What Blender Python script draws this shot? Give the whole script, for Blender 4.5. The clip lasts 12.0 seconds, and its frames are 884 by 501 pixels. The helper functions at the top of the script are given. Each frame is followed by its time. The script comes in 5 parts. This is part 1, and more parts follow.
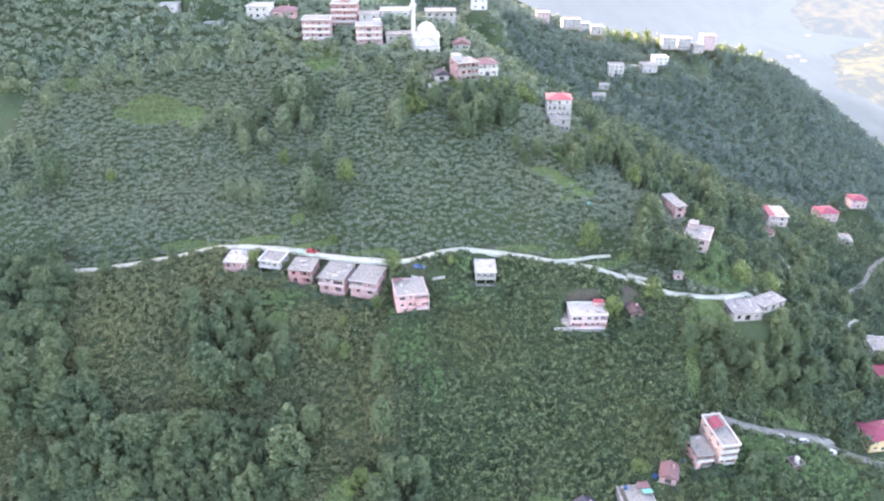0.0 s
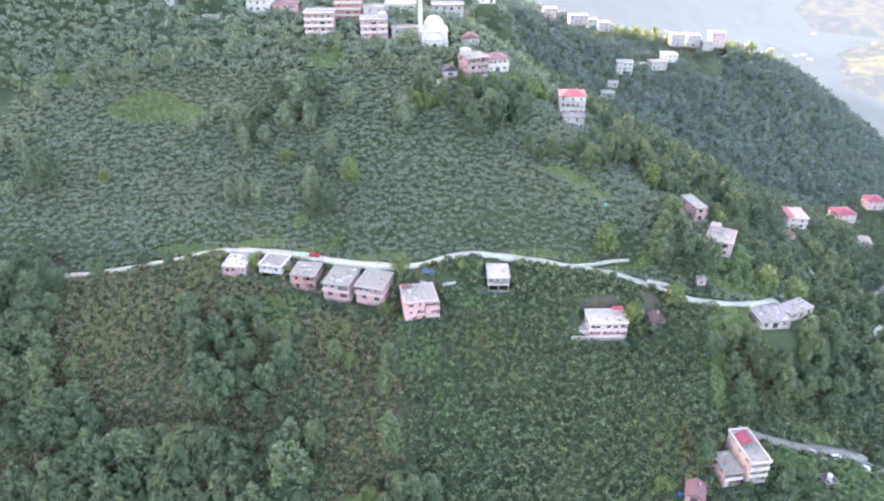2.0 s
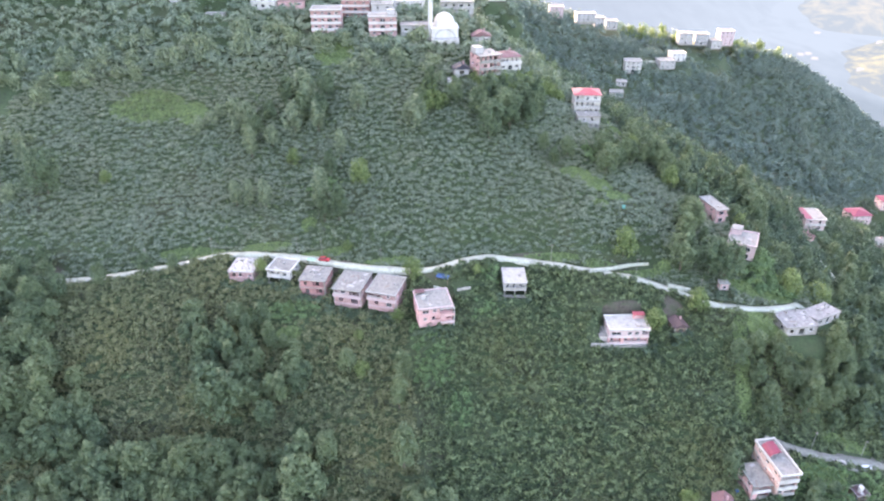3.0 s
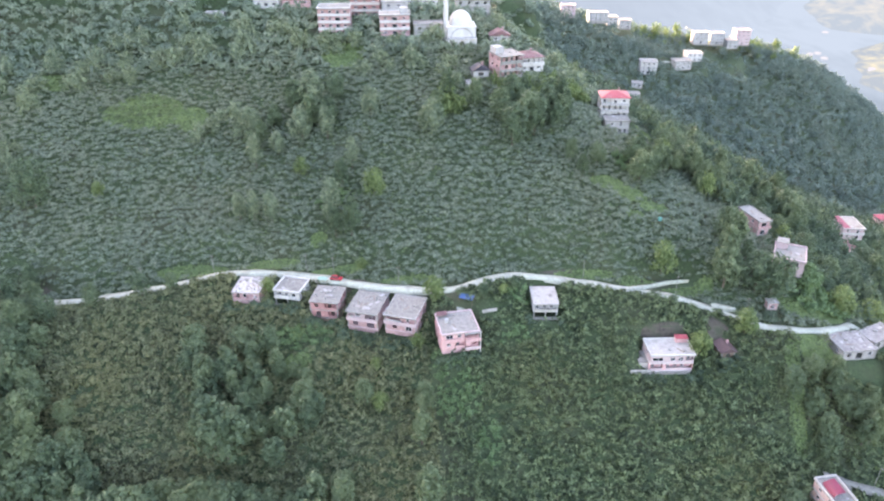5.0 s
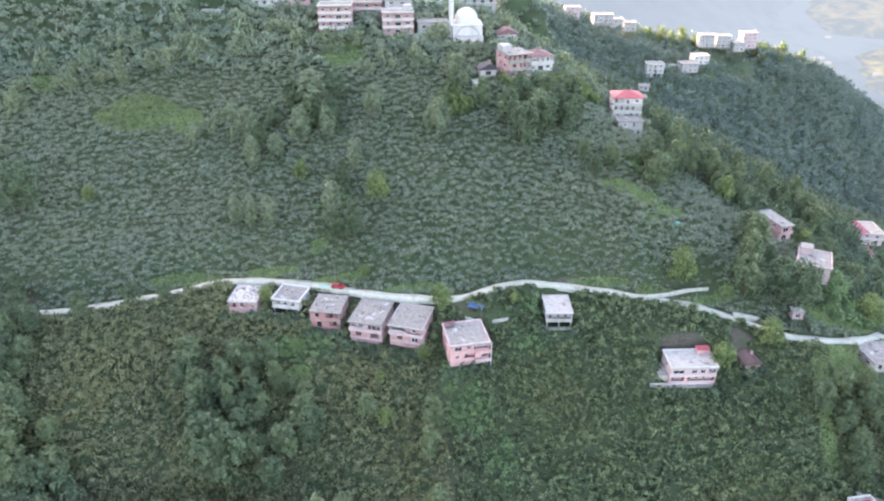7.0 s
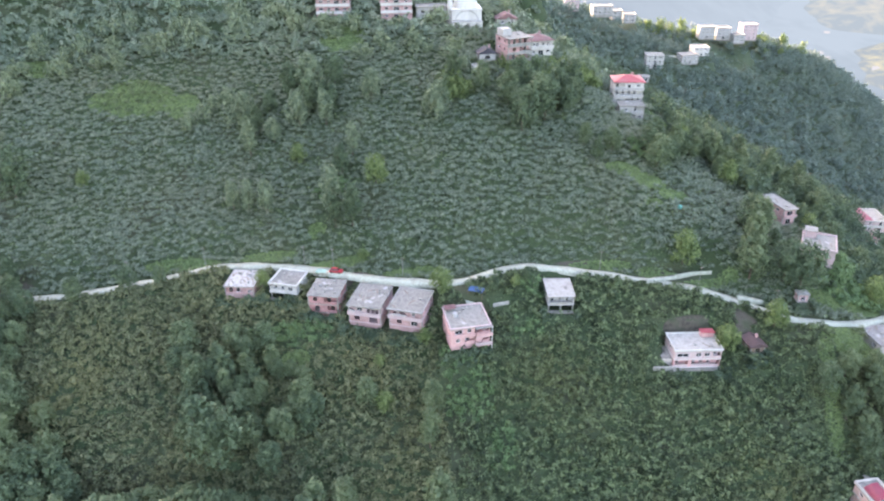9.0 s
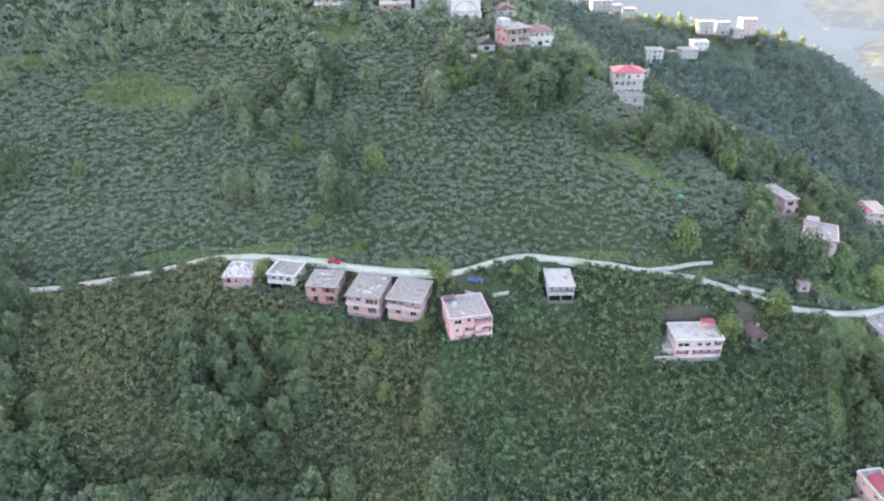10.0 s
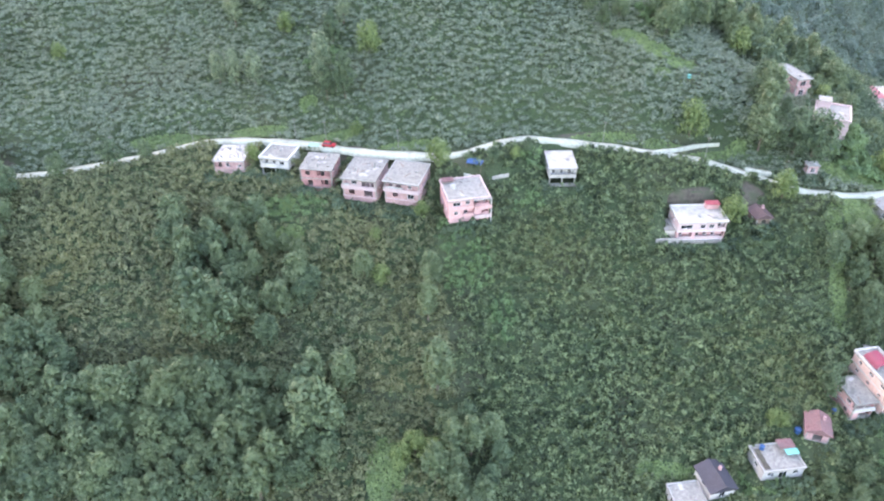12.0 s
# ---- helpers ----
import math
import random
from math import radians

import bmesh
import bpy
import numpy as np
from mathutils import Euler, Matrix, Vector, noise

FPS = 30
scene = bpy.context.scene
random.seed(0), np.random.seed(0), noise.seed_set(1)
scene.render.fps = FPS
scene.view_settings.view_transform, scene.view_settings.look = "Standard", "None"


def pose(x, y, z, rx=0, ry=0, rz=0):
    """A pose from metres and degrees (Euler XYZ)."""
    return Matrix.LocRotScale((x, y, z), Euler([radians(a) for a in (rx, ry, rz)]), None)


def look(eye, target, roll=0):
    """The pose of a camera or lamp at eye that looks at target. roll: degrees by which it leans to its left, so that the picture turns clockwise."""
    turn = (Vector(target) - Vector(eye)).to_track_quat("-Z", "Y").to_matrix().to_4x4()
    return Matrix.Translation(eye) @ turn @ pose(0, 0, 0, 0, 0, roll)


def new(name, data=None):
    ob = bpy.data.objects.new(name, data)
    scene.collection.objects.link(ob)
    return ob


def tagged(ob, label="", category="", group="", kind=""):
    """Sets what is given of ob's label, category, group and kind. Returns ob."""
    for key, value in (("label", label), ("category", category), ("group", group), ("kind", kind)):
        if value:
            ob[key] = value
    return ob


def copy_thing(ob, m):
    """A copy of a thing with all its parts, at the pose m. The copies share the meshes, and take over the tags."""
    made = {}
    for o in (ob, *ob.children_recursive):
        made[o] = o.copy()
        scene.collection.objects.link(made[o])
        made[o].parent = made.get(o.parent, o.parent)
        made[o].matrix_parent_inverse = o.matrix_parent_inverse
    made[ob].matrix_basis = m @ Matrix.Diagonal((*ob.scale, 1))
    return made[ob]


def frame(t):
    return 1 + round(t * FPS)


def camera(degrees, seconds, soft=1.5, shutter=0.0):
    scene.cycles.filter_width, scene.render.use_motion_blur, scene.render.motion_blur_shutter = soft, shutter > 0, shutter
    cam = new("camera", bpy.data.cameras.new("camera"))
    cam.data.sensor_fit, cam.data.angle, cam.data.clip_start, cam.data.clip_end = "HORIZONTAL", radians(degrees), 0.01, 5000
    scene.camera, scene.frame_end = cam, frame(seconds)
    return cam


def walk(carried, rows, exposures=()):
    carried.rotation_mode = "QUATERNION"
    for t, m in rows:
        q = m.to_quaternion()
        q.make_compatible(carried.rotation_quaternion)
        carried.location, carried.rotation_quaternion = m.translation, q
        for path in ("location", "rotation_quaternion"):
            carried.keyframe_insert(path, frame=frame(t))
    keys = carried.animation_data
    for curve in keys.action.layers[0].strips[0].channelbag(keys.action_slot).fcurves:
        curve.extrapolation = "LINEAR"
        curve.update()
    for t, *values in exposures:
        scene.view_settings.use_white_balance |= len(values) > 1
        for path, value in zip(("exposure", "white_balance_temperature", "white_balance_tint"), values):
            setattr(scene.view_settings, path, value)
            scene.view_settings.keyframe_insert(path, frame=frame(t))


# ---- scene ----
cam = camera(64.0, 12.0, soft=2.15)
METRES, EYE, TILT, LEAN, TURN = 80.0, 200.0, -29.0, 0.0, 0.0
ROWS = [
    (0.0, 0.0, 0.0, 0.0, 0.0, 0.0, -0.0),
    (0.5, -0.0002, 0.0356, 0.0057, -0.02, 0.02, -0.04),
    (1.0, -0.0098, 0.0766, 0.0098, -0.06, 0.01, -0.05),
    (1.5, -0.0269, 0.1226, 0.0143, -0.07, -0.01, -0.05),
    (2.0, -0.0543, 0.176, 0.0209, -0.11, -0.04, -0.05),
    (2.5, -0.0853, 0.2256, 0.0278, -0.16, -0.04, -0.01),
    (3.0, -0.1227, 0.2827, 0.0379, -0.21, -0.03, 0.05),
    (5.0, -0.2243, 0.546, 0.1053, -0.37, 0.1, 0.34),
    (5.5, -0.237, 0.6017, 0.1164, -0.39, 0.25, 0.35),
    (6.0, -0.2467, 0.6453, 0.1203, -0.41, 0.42, 0.36),
    (6.5, -0.2525, 0.678, 0.1174, -0.43, 0.57, 0.39),
    (8.5, -0.261, 0.7305, 0.0556, -0.53, 0.72, 0.56),
    (9.0, -0.2609, 0.7375, 0.0394, -0.56, 0.67, 0.61),
    (9.5, -0.2603, 0.7466, 0.0215, -0.6, 0.64, 0.67),
    (10.0, -0.2602, 0.7565, 0.0045, -0.61, 0.61, 0.72),
    (10.5, -0.2604, 0.7667, -0.0127, -0.62, 0.58, 0.76),
    (11.0, -0.2611, 0.7791, -0.0292, -0.61, 0.52, 0.79),
    (11.5, -0.2569, 0.7923, -0.061, -0.59, -0.31, 0.83),
    (12.0, -0.2592, 0.8176, -0.0798, -0.73, -7.05, 0.96),
]
walk(cam, [(t, pose(0, 0, EYE, TILT, LEAN, TURN) @ pose(METRES * x, METRES * y, METRES * z, 90 + pitch, roll, yaw)) for t, x, y, z, yaw, pitch, roll in ROWS],
     [(0.0, 3.88, 7200, 33), (6.0, 3.6, 7250, 30), (8.5, 3.52, 7250, 28), (10.5, 3.47, 7250, 28), (11.0, 3.7, 7250, 28), (11.5, 3.76, 7250, 28), (11.8, 3.8, 7250, 28), (12.0, 3.97, 7250, 28)])

# ---- light: low sun behind the hill, the slope in open shade ----
SUN_AZ, SUN_EL = radians(-38), radians(12.5)
world = bpy.data.worlds.new("sky")
scene.world = world
world.use_nodes = True
sky = world.node_tree.nodes.new("ShaderNodeTexSky")
sky.sky_type, sky.sun_disc = "NISHITA", False
sky.sun_elevation, sky.sun_rotation = SUN_EL, SUN_AZ
sky.air_density, sky.dust_density = 1.0, 3.0
back = world.node_tree.nodes["Background"]
back.inputs["Strength"].default_value = 0.15
world.node_tree.links.new(sky.outputs["Color"], back.inputs["Color"])
sun = new("sun", bpy.data.lights.new("sun", "SUN"))
sun.data.energy, sun.data.angle, sun.data.color = 2.2, radians(0.6), (1.0, 0.9, 0.74)
sun_dir = Vector((math.sin(SUN_AZ) * math.cos(SUN_EL), math.cos(SUN_AZ) * math.cos(SUN_EL), math.sin(SUN_EL)))
sun.matrix_world = look(sun_dir * 900, (0, 0, 0))


# ---- materials ----
def surface(name, colour, rough=0.8, vary=0.25, fine=3.0, coarse=0.35, bump=0.3, dirt=None, metal=0.0, streak=False):
    """A worn surface: two scales of mottling, optional dirt of a second colour, fine relief."""
    m = bpy.data.materials.new(name)
    m.use_nodes = True
    nt = m.node_tree
    n, l = nt.nodes, nt.links
    b = n["Principled BSDF"]
    geo = n.new("ShaderNodeNewGeometry")
    mapping = n.new("ShaderNodeMapping")
    mapping.inputs["Scale"].default_value = (1, 1, 0.25) if streak else (1, 1, 1)
    l.new(geo.outputs["Position"], mapping.inputs["Vector"])
    tex = []
    for s, d in ((fine, 4.0), (coarse, 3.0)):
        t = n.new("ShaderNodeTexNoise")
        t.inputs["Scale"].default_value, t.inputs["Detail"].default_value = s, d
        l.new(mapping.outputs["Vector"], t.inputs["Vector"])
        tex.append(t)
    mid = n.new("ShaderNodeMath")
    mid.operation = "ADD"
    l.new(tex[0].outputs["Fac"], mid.inputs[0])
    l.new(tex[1].outputs["Fac"], mid.inputs[1])
    rng = n.new("ShaderNodeMapRange")
    rng.inputs["From Min"].default_value, rng.inputs["From Max"].default_value = 0.7, 1.3
    rng.inputs["To Min"].default_value, rng.inputs["To Max"].default_value = 1 - vary, 1 + vary
    l.new(mid.outputs[0], rng.inputs["Value"])
    mul = n.new("ShaderNodeMix")
    mul.data_type, mul.blend_type = "RGBA", "MULTIPLY"
    mul.inputs["Factor"].default_value = 1.0
    mul.inputs["A"].default_value = (*colour, 1)
    l.new(rng.outputs["Result"], mul.inputs["B"])
    out = mul.outputs["Result"]
    if dirt:
        ramp = n.new("ShaderNodeMapRange")
        ramp.inputs["From Min"].default_value, ramp.inputs["From Max"].default_value = 0.48, 0.68
        l.new(tex[1].outputs["Fac"], ramp.inputs["Value"])
        mix = n.new("ShaderNodeMix")
        mix.data_type = "RGBA"
        mix.inputs["B"].default_value = (*dirt, 1)
        l.new(ramp.outputs["Result"], mix.inputs["Factor"])
        l.new(out, mix.inputs["A"])
        out = mix.outputs["Result"]
    l.new(out, b.inputs["Base Color"])
    b.inputs["Roughness"].default_value, b.inputs["Metallic"].default_value = rough, metal
    if bump:
        bp = n.new("ShaderNodeBump")
        bp.inputs["Strength"].default_value, bp.inputs["Distance"].default_value = bump, 0.05
        l.new(tex[0].outputs["Fac"], bp.inputs["Height"])
        l.new(bp.outputs["Normal"], b.inputs["Normal"])
    return m


def brickwork(name, colour, mortar):
    """Hollow-clay brickwork with pale joints, laid in courses up the wall."""
    m = surface(name, colour, 0.9, 0.3, 2.0, 0.4, 0.4)
    nt = m.node_tree
    n, l = nt.nodes, nt.links
    b = n["Principled BSDF"]
    was = b.inputs["Base Color"].links[0].from_socket
    co = n.new("ShaderNodeTexCoord")
    sep = n.new("ShaderNodeSeparateXYZ")
    l.new(co.outputs["Object"], sep.inputs[0])
    add = n.new("ShaderNodeMath")
    l.new(sep.outputs[0], add.inputs[0])
    l.new(sep.outputs[1], add.inputs[1])
    com = n.new("ShaderNodeCombineXYZ")
    l.new(add.outputs[0], com.inputs[0])
    l.new(sep.outputs[2], com.inputs[1])
    br = n.new("ShaderNodeTexBrick")
    br.inputs["Scale"].default_value = 2.2
    br.inputs["Mortar Size"].default_value = 0.03
    br.inputs["Color1"].default_value = (1, 1, 1, 1)
    br.inputs["Color2"].default_value = (0.8, 0.8, 0.8, 1)
    br.inputs["Mortar"].default_value = (*mortar, 1)
    l.new(com.outputs[0], br.inputs["Vector"])
    mix = n.new("ShaderNodeMix")
    mix.data_type, mix.blend_type = "RGBA", "MULTIPLY"
    mix.inputs["Factor"].default_value = 1.0
    l.new(was, mix.inputs["A"])
    l.new(br.outputs["Color"], mix.inputs["B"])
    l.new(mix.outputs["Result"], b.inputs["Base Color"])
    return m


def foliage(name, dark, light, warm, patch=0.25, gloss=0.45, speck=0.45):
    """Leaves: tone by leaf, by bush and by stretch of hillside; a little light comes through."""
    m = bpy.data.materials.new(name)
    m.use_nodes = True
    nt = m.node_tree
    n, l = nt.nodes, nt.links
    b = n["Principled BSDF"]
    geo = n.new("ShaderNodeNewGeometry")
    small = n.new("ShaderNodeTexNoise")
    small.inputs["Scale"].default_value, small.inputs["Detail"].default_value = patch, 3.0
    large = n.new("ShaderNodeTexNoise")
    large.inputs["Scale"].default_value, large.inputs["Detail"].default_value = 0.022, 3.0
    l.new(geo.outputs["Position"], small.inputs["Vector"])
    l.new(geo.outputs["Position"], large.inputs["Vector"])
    bush = n.new("ShaderNodeMapRange")
    bush.inputs["From Min"].default_value, bush.inputs["From Max"].default_value = 0.4, 0.6
    bush.inputs["To Max"].default_value = 1 - speck
    l.new(small.outputs["Fac"], bush.inputs["Value"])
    mid = n.new("ShaderNodeMath")
    mid.operation = "MULTIPLY_ADD"
    l.new(geo.outputs["Random Per Island"], mid.inputs[0])
    mid.inputs[1].default_value = speck
    l.new(bush.outputs["Result"], mid.inputs[2])
    r1 = n.new("ShaderNodeMapRange")
    r1.inputs["From Min"].default_value, r1.inputs["From Max"].default_value = 0.1, 0.95
    l.new(mid.outputs[0], r1.inputs["Value"])
    mix1 = n.new("ShaderNodeMix")
    mix1.data_type = "RGBA"
    mix1.inputs["A"].default_value, mix1.inputs["B"].default_value = (*dark, 1), (*light, 1)
    l.new(r1.outputs["Result"], mix1.inputs["Factor"])
    r2 = n.new("ShaderNodeMapRange")
    r2.inputs["From Min"].default_value, r2.inputs["From Max"].default_value = 0.45, 0.7
    r2.inputs["To Max"].default_value = 0.7
    l.new(large.outputs["Fac"], r2.inputs["Value"])
    mix2 = n.new("ShaderNodeMix")
    mix2.data_type = "RGBA"
    mix2.inputs["B"].default_value = (*warm, 1)
    l.new(r2.outputs["Result"], mix2.inputs["Factor"])
    l.new(mix1.outputs["Result"], mix2.inputs["A"])
    l.new(mix2.outputs["Result"], b.inputs["Base Color"])
    b.inputs["Roughness"].default_value = 0.6
    b.inputs["Specular IOR Level"].default_value = gloss
    tr = n.new("ShaderNodeBsdfTranslucent")
    l.new(mix2.outputs["Result"], tr.inputs["Color"])
    ms = n.new("ShaderNodeMixShader")
    ms.inputs[0].default_value = 0.3
    l.new(b.outputs[0], ms.inputs[1])
    l.new(tr.outputs[0], ms.inputs[2])
    l.new(ms.outputs[0], n["Material Output"].inputs["Surface"])
    return m


def glass(name):
    m = bpy.data.materials.new(name)
    m.use_nodes = True
    b = m.node_tree.nodes["Principled BSDF"]
    b.inputs["Base Color"].default_value = (0.02, 0.025, 0.03, 1)
    b.inputs["Roughness"].default_value = 0.08
    return m


GRASS = surface("grass_and_soil", (0.036, 0.062, 0.024), 0.95, 0.45, 1.2, 0.06, 0.6, dirt=(0.044, 0.052, 0.026))
SOIL = surface("bare_earth", (0.075, 0.066, 0.05), 0.95, 0.45, 1.0, 0.3, 0.5, dirt=(0.05, 0.06, 0.034))
CONCRETE_ROAD = surface("concrete_road", (0.375, 0.395, 0.318), 0.85, 0.3, 1.5, 0.3, 0.2, dirt=(0.28, 0.288, 0.228))
ASPHALT = surface("grey_road", (0.205, 0.208, 0.18), 0.9, 0.35, 1.2, 0.2, 0.2, dirt=(0.14, 0.14, 0.118))
CONCRETE = surface("raw_concrete", (0.28, 0.272, 0.245), 0.9, 0.25, 2.5, 0.4, 0.3, dirt=(0.2, 0.194, 0.175), streak=True)
ROOF_GREY = surface("weathered_roof_slab", (0.235, 0.226, 0.2), 0.9, 0.4, 1.6, 0.45, 0.3, dirt=(0.155, 0.15, 0.134))
ROOF_PALE = surface("pale_roof_slab", (0.25, 0.24, 0.215), 0.9, 0.3, 1.6, 0.45, 0.2, dirt=(0.18, 0.172, 0.152))
ROOF_RUIN = surface("derelict_roof_slab", (0.25, 0.235, 0.22), 0.95, 0.45, 1.1, 0.3, 0.5, dirt=(0.175, 0.165, 0.15))
RUIN = surface("crumbling_render", (0.37, 0.35, 0.325), 0.9, 0.4, 1.5, 0.5, 0.4, dirt=(0.26, 0.245, 0.22), streak=True)
ROOF_WHITE = surface("white_roof_sheet", (0.365, 0.35, 0.315), 0.85, 0.22, 1.2, 0.4, 0.1, dirt=(0.27, 0.26, 0.232))
RED_ROOF = surface("red_roof_sheet", (0.33, 0.06, 0.07), 0.6, 0.2, 1.5, 0.4, 0.15, dirt=(0.28, 0.085, 0.09))
CRIMSON = surface("crimson_roof_sheet", (0.22, 0.03, 0.055), 0.6, 0.2, 1.5, 0.4, 0.15, dirt=(0.19, 0.04, 0.06))
ROSE_ROOF = surface("faded_tile_roof", (0.19, 0.1, 0.098), 0.85, 0.4, 2.5, 0.5, 0.4, dirt=(0.14, 0.088, 0.086))
BROWN_ROOF = surface("rusty_dark_roof", (0.085, 0.052, 0.052), 0.8, 0.35, 2.0, 0.5, 0.3, dirt=(0.06, 0.042, 0.042))
DARK_ROOF = surface("dark_slate_roof", (0.03, 0.03, 0.042), 0.6, 0.2, 2.0, 0.4, 0.3)
WHITE = surface("white_render", (0.52, 0.51, 0.475), 0.8, 0.12, 2.0, 0.4, 0.15, dirt=(0.42, 0.405, 0.37), streak=True)
CREAM = surface("cream_render", (0.5, 0.455, 0.41), 0.8, 0.12, 2.0, 0.4, 0.15, dirt=(0.4, 0.37, 0.34), streak=True)
PINK = surface("salmon_render", (0.6, 0.36, 0.34), 0.8, 0.14, 2.0, 0.4, 0.15, dirt=(0.5, 0.29, 0.275), streak=True)
BLUSH = surface("blush_render", (0.5, 0.385, 0.375), 0.8, 0.12, 2.0, 0.4, 0.15, dirt=(0.42, 0.31, 0.305), streak=True)
PEACH = surface("peach_render", (0.6, 0.42, 0.36), 0.8, 0.12, 2.0, 0.4, 0.15, dirt=(0.52, 0.38, 0.33), streak=True)
YELLOW = surface("yellow_render", (0.58, 0.45, 0.25), 0.8, 0.1, 2.0, 0.4, 0.15, streak=True)
PALE_GREY = surface("grey_render", (0.37, 0.365, 0.345), 0.85, 0.15, 2.0, 0.4, 0.2, dirt=(0.28, 0.275, 0.255), streak=True)
BRICK = brickwork("hollow_brick", (0.38, 0.188, 0.172), (1.0, 1.1, 1.15))
PALE_BRICK = brickwork("pale_brick", (0.44, 0.268, 0.255), (1.0, 1.05, 1.1))
FRAME = surface("white_window_frame", (0.75, 0.75, 0.75), 0.5, 0.05, 3, 1, 0)
GLASS = glass("dark_glass")
RED = surface("red_paint", (0.38, 0.025, 0.035), 0.4, 0.1, 3, 1, 0)
FADED_GREEN = surface("faded_green_sheet", (0.22, 0.33, 0.27), 0.7, 0.2, 3, 1, 0.2)
PEELING = surface("peeling_white_roof", (0.46, 0.445, 0.41), 0.9, 0.25, 1.6, 0.9, 0.3, dirt=(0.2, 0.17, 0.155))
BLUE = surface("blue_plastic", (0.018, 0.075, 0.19), 0.5, 0.2, 3, 1, 0.1)
TURQ = surface("turquoise_tarp", (0.12, 0.42, 0.37), 0.5, 0.12, 3, 1, 0.2)
STEEL = surface("galvanised_steel", (0.5, 0.5, 0.5), 0.45, 0.1, 3, 1, 0, metal=0.7)
TIMBER = surface("weathered_timber", (0.2, 0.15, 0.11), 0.85, 0.3, 3, 0.6, 0.3)
BARK = surface("bark", (0.12, 0.095, 0.07), 0.95, 0.3, 4, 0.6, 0.5)
RUBBER = surface("tyre_rubber", (0.03, 0.03, 0.03), 0.8, 0.1, 3, 1, 0)
SILVER = surface("silver_car_paint", (0.5, 0.52, 0.54), 0.3, 0.05, 3, 1, 0, metal=0.5)
HAZEL_WEST = foliage("olive_hazel_leaves", (0.06, 0.08, 0.043), (0.222, 0.25, 0.132), (0.195, 0.2, 0.092), 0.55, 0.3, 0.5)
HAZEL_EAST = foliage("deep_hazel_leaves", (0.012, 0.029, 0.016), (0.195, 0.262, 0.13), (0.16, 0.182, 0.08), 0.5, 0.3, 0.42)
# upper hazel and village wood leaves greyed and lifted: distance haze painted in
HAZEL_UPPER = foliage("haze_paled_hazel_leaves", (0.105, 0.148, 0.108), (0.25, 0.308, 0.212), (0.228, 0.245, 0.155), 0.85, 0.55, 0.5)
WOOD_LEAVES = foliage("haze_paled_wood_leaves", (0.1, 0.152, 0.106), (0.225, 0.292, 0.2), (0.195, 0.235, 0.14), 0.15, 0.6)
VALLEY_LEAVES = foliage("valley_leaves", (0.036, 0.067, 0.043), (0.108, 0.162, 0.1), (0.094, 0.138, 0.074), 0.25, 0.35, 0.35)
TREE_DARK = foliage("dark_tree_leaves", (0.042, 0.076, 0.042), (0.134, 0.192, 0.104), (0.11, 0.15, 0.072), 0.5, 0.3, 0.35)
TREE_GREY = foliage("grey_green_leaves", (0.066, 0.105, 0.055), (0.175, 0.232, 0.122), (0.148, 0.19, 0.09), 0.5, 0.3, 0.35)
# paler copy of the tree leaves: haze painted in for the upper slope
TREE_HAZED = foliage("haze_paled_tree_leaves", (0.105, 0.15, 0.09), (0.24, 0.3, 0.178), (0.2, 0.24, 0.122), 0.5, 0.4, 0.3)
TREE_LIME = foliage("yellow_green_leaves", (0.08, 0.125, 0.045), (0.215, 0.285, 0.11), (0.18, 0.23, 0.085), 0.5, 0.25, 0.3)
# far ridge leaves: blue tint and narrow tone range paint in the haze
FAR_LEAVES_HAZED = foliage("haze_tinted_far_leaves", (0.085, 0.13, 0.108), (0.15, 0.21, 0.168), (0.135, 0.18, 0.13), 0.06, 0.5, 0.35)
FRESH = foliage("fresh_green_leaves", (0.06, 0.125, 0.052), (0.18, 0.288, 0.125), (0.15, 0.225, 0.09), 0.4)
GRASS_BLADES = foliage("meadow_grass", (0.095, 0.155, 0.055), (0.19, 0.272, 0.1), (0.17, 0.225, 0.085), 0.3)

# ---- the lie of the land ----
SLOPE_Y = [-400, 60, 110, 150, 184, 210, 230, 248, 266, 290, 312, 334, 352, 380, 430, 520, 700]
SLOPE_Z = [-60, -42, -20, 4, 26, 46, 57, 65, 76, 88, 100, 110.5, 118, 124, 130, 138, 150]
# last entry: unseen rise behind the village, added to block the low sun
SWELLS = [(-180, 290, 60, -5.3), (100, 290, 40, 4.8), (-20, 320, 40, 6.7), (-100, 290, 40, -5.5), (100, 260, 25, 4.0), (122, 232, 15, 5.5), (-180, 350, 25, -9.0),
          (220, 320, 25, -8.1), (-140, 380, 25, 8.9), (60, 200, 25, -2.5), (20, 260, 25, 2.3), (-20, 170, 25, 3.2), (-140, 290, 60, -6.0),
          (5, 388, 22, 7.0), (250, 405, 38, 9.0), (293, 455, 25, 7.0), (-260, 640, 130, 120.0)]
ROAD = [(-230, 252, 46), (-165, 248, 52.4), (-139, 246.6, 54.7), (-111, 250, 58), (-94, 253.6, 60.3), (-79, 253.2, 61.6), (-59.3, 249.6, 61.8), (-42.5, 244.2, 61.9),
        (-25.6, 240.4, 62.3), (-15, 239.4, 62.6), (-5.7, 242.5, 63.2), (4.6, 246, 64), (14.8, 245.9, 63.8), (29.5, 243.7, 62.7), (42.3, 241.7, 61.5),
        (59.2, 240.7, 58.8), (74.7, 236.1, 55.8), (87, 229.3, 54.3), (106, 230.8, 51.5), (122, 237, 49)]
TRACK = [(45, 241.2, 61.6), (53, 244.6, 60.6), (61, 247.4, 60.5), (68, 248.6, 60.2)]
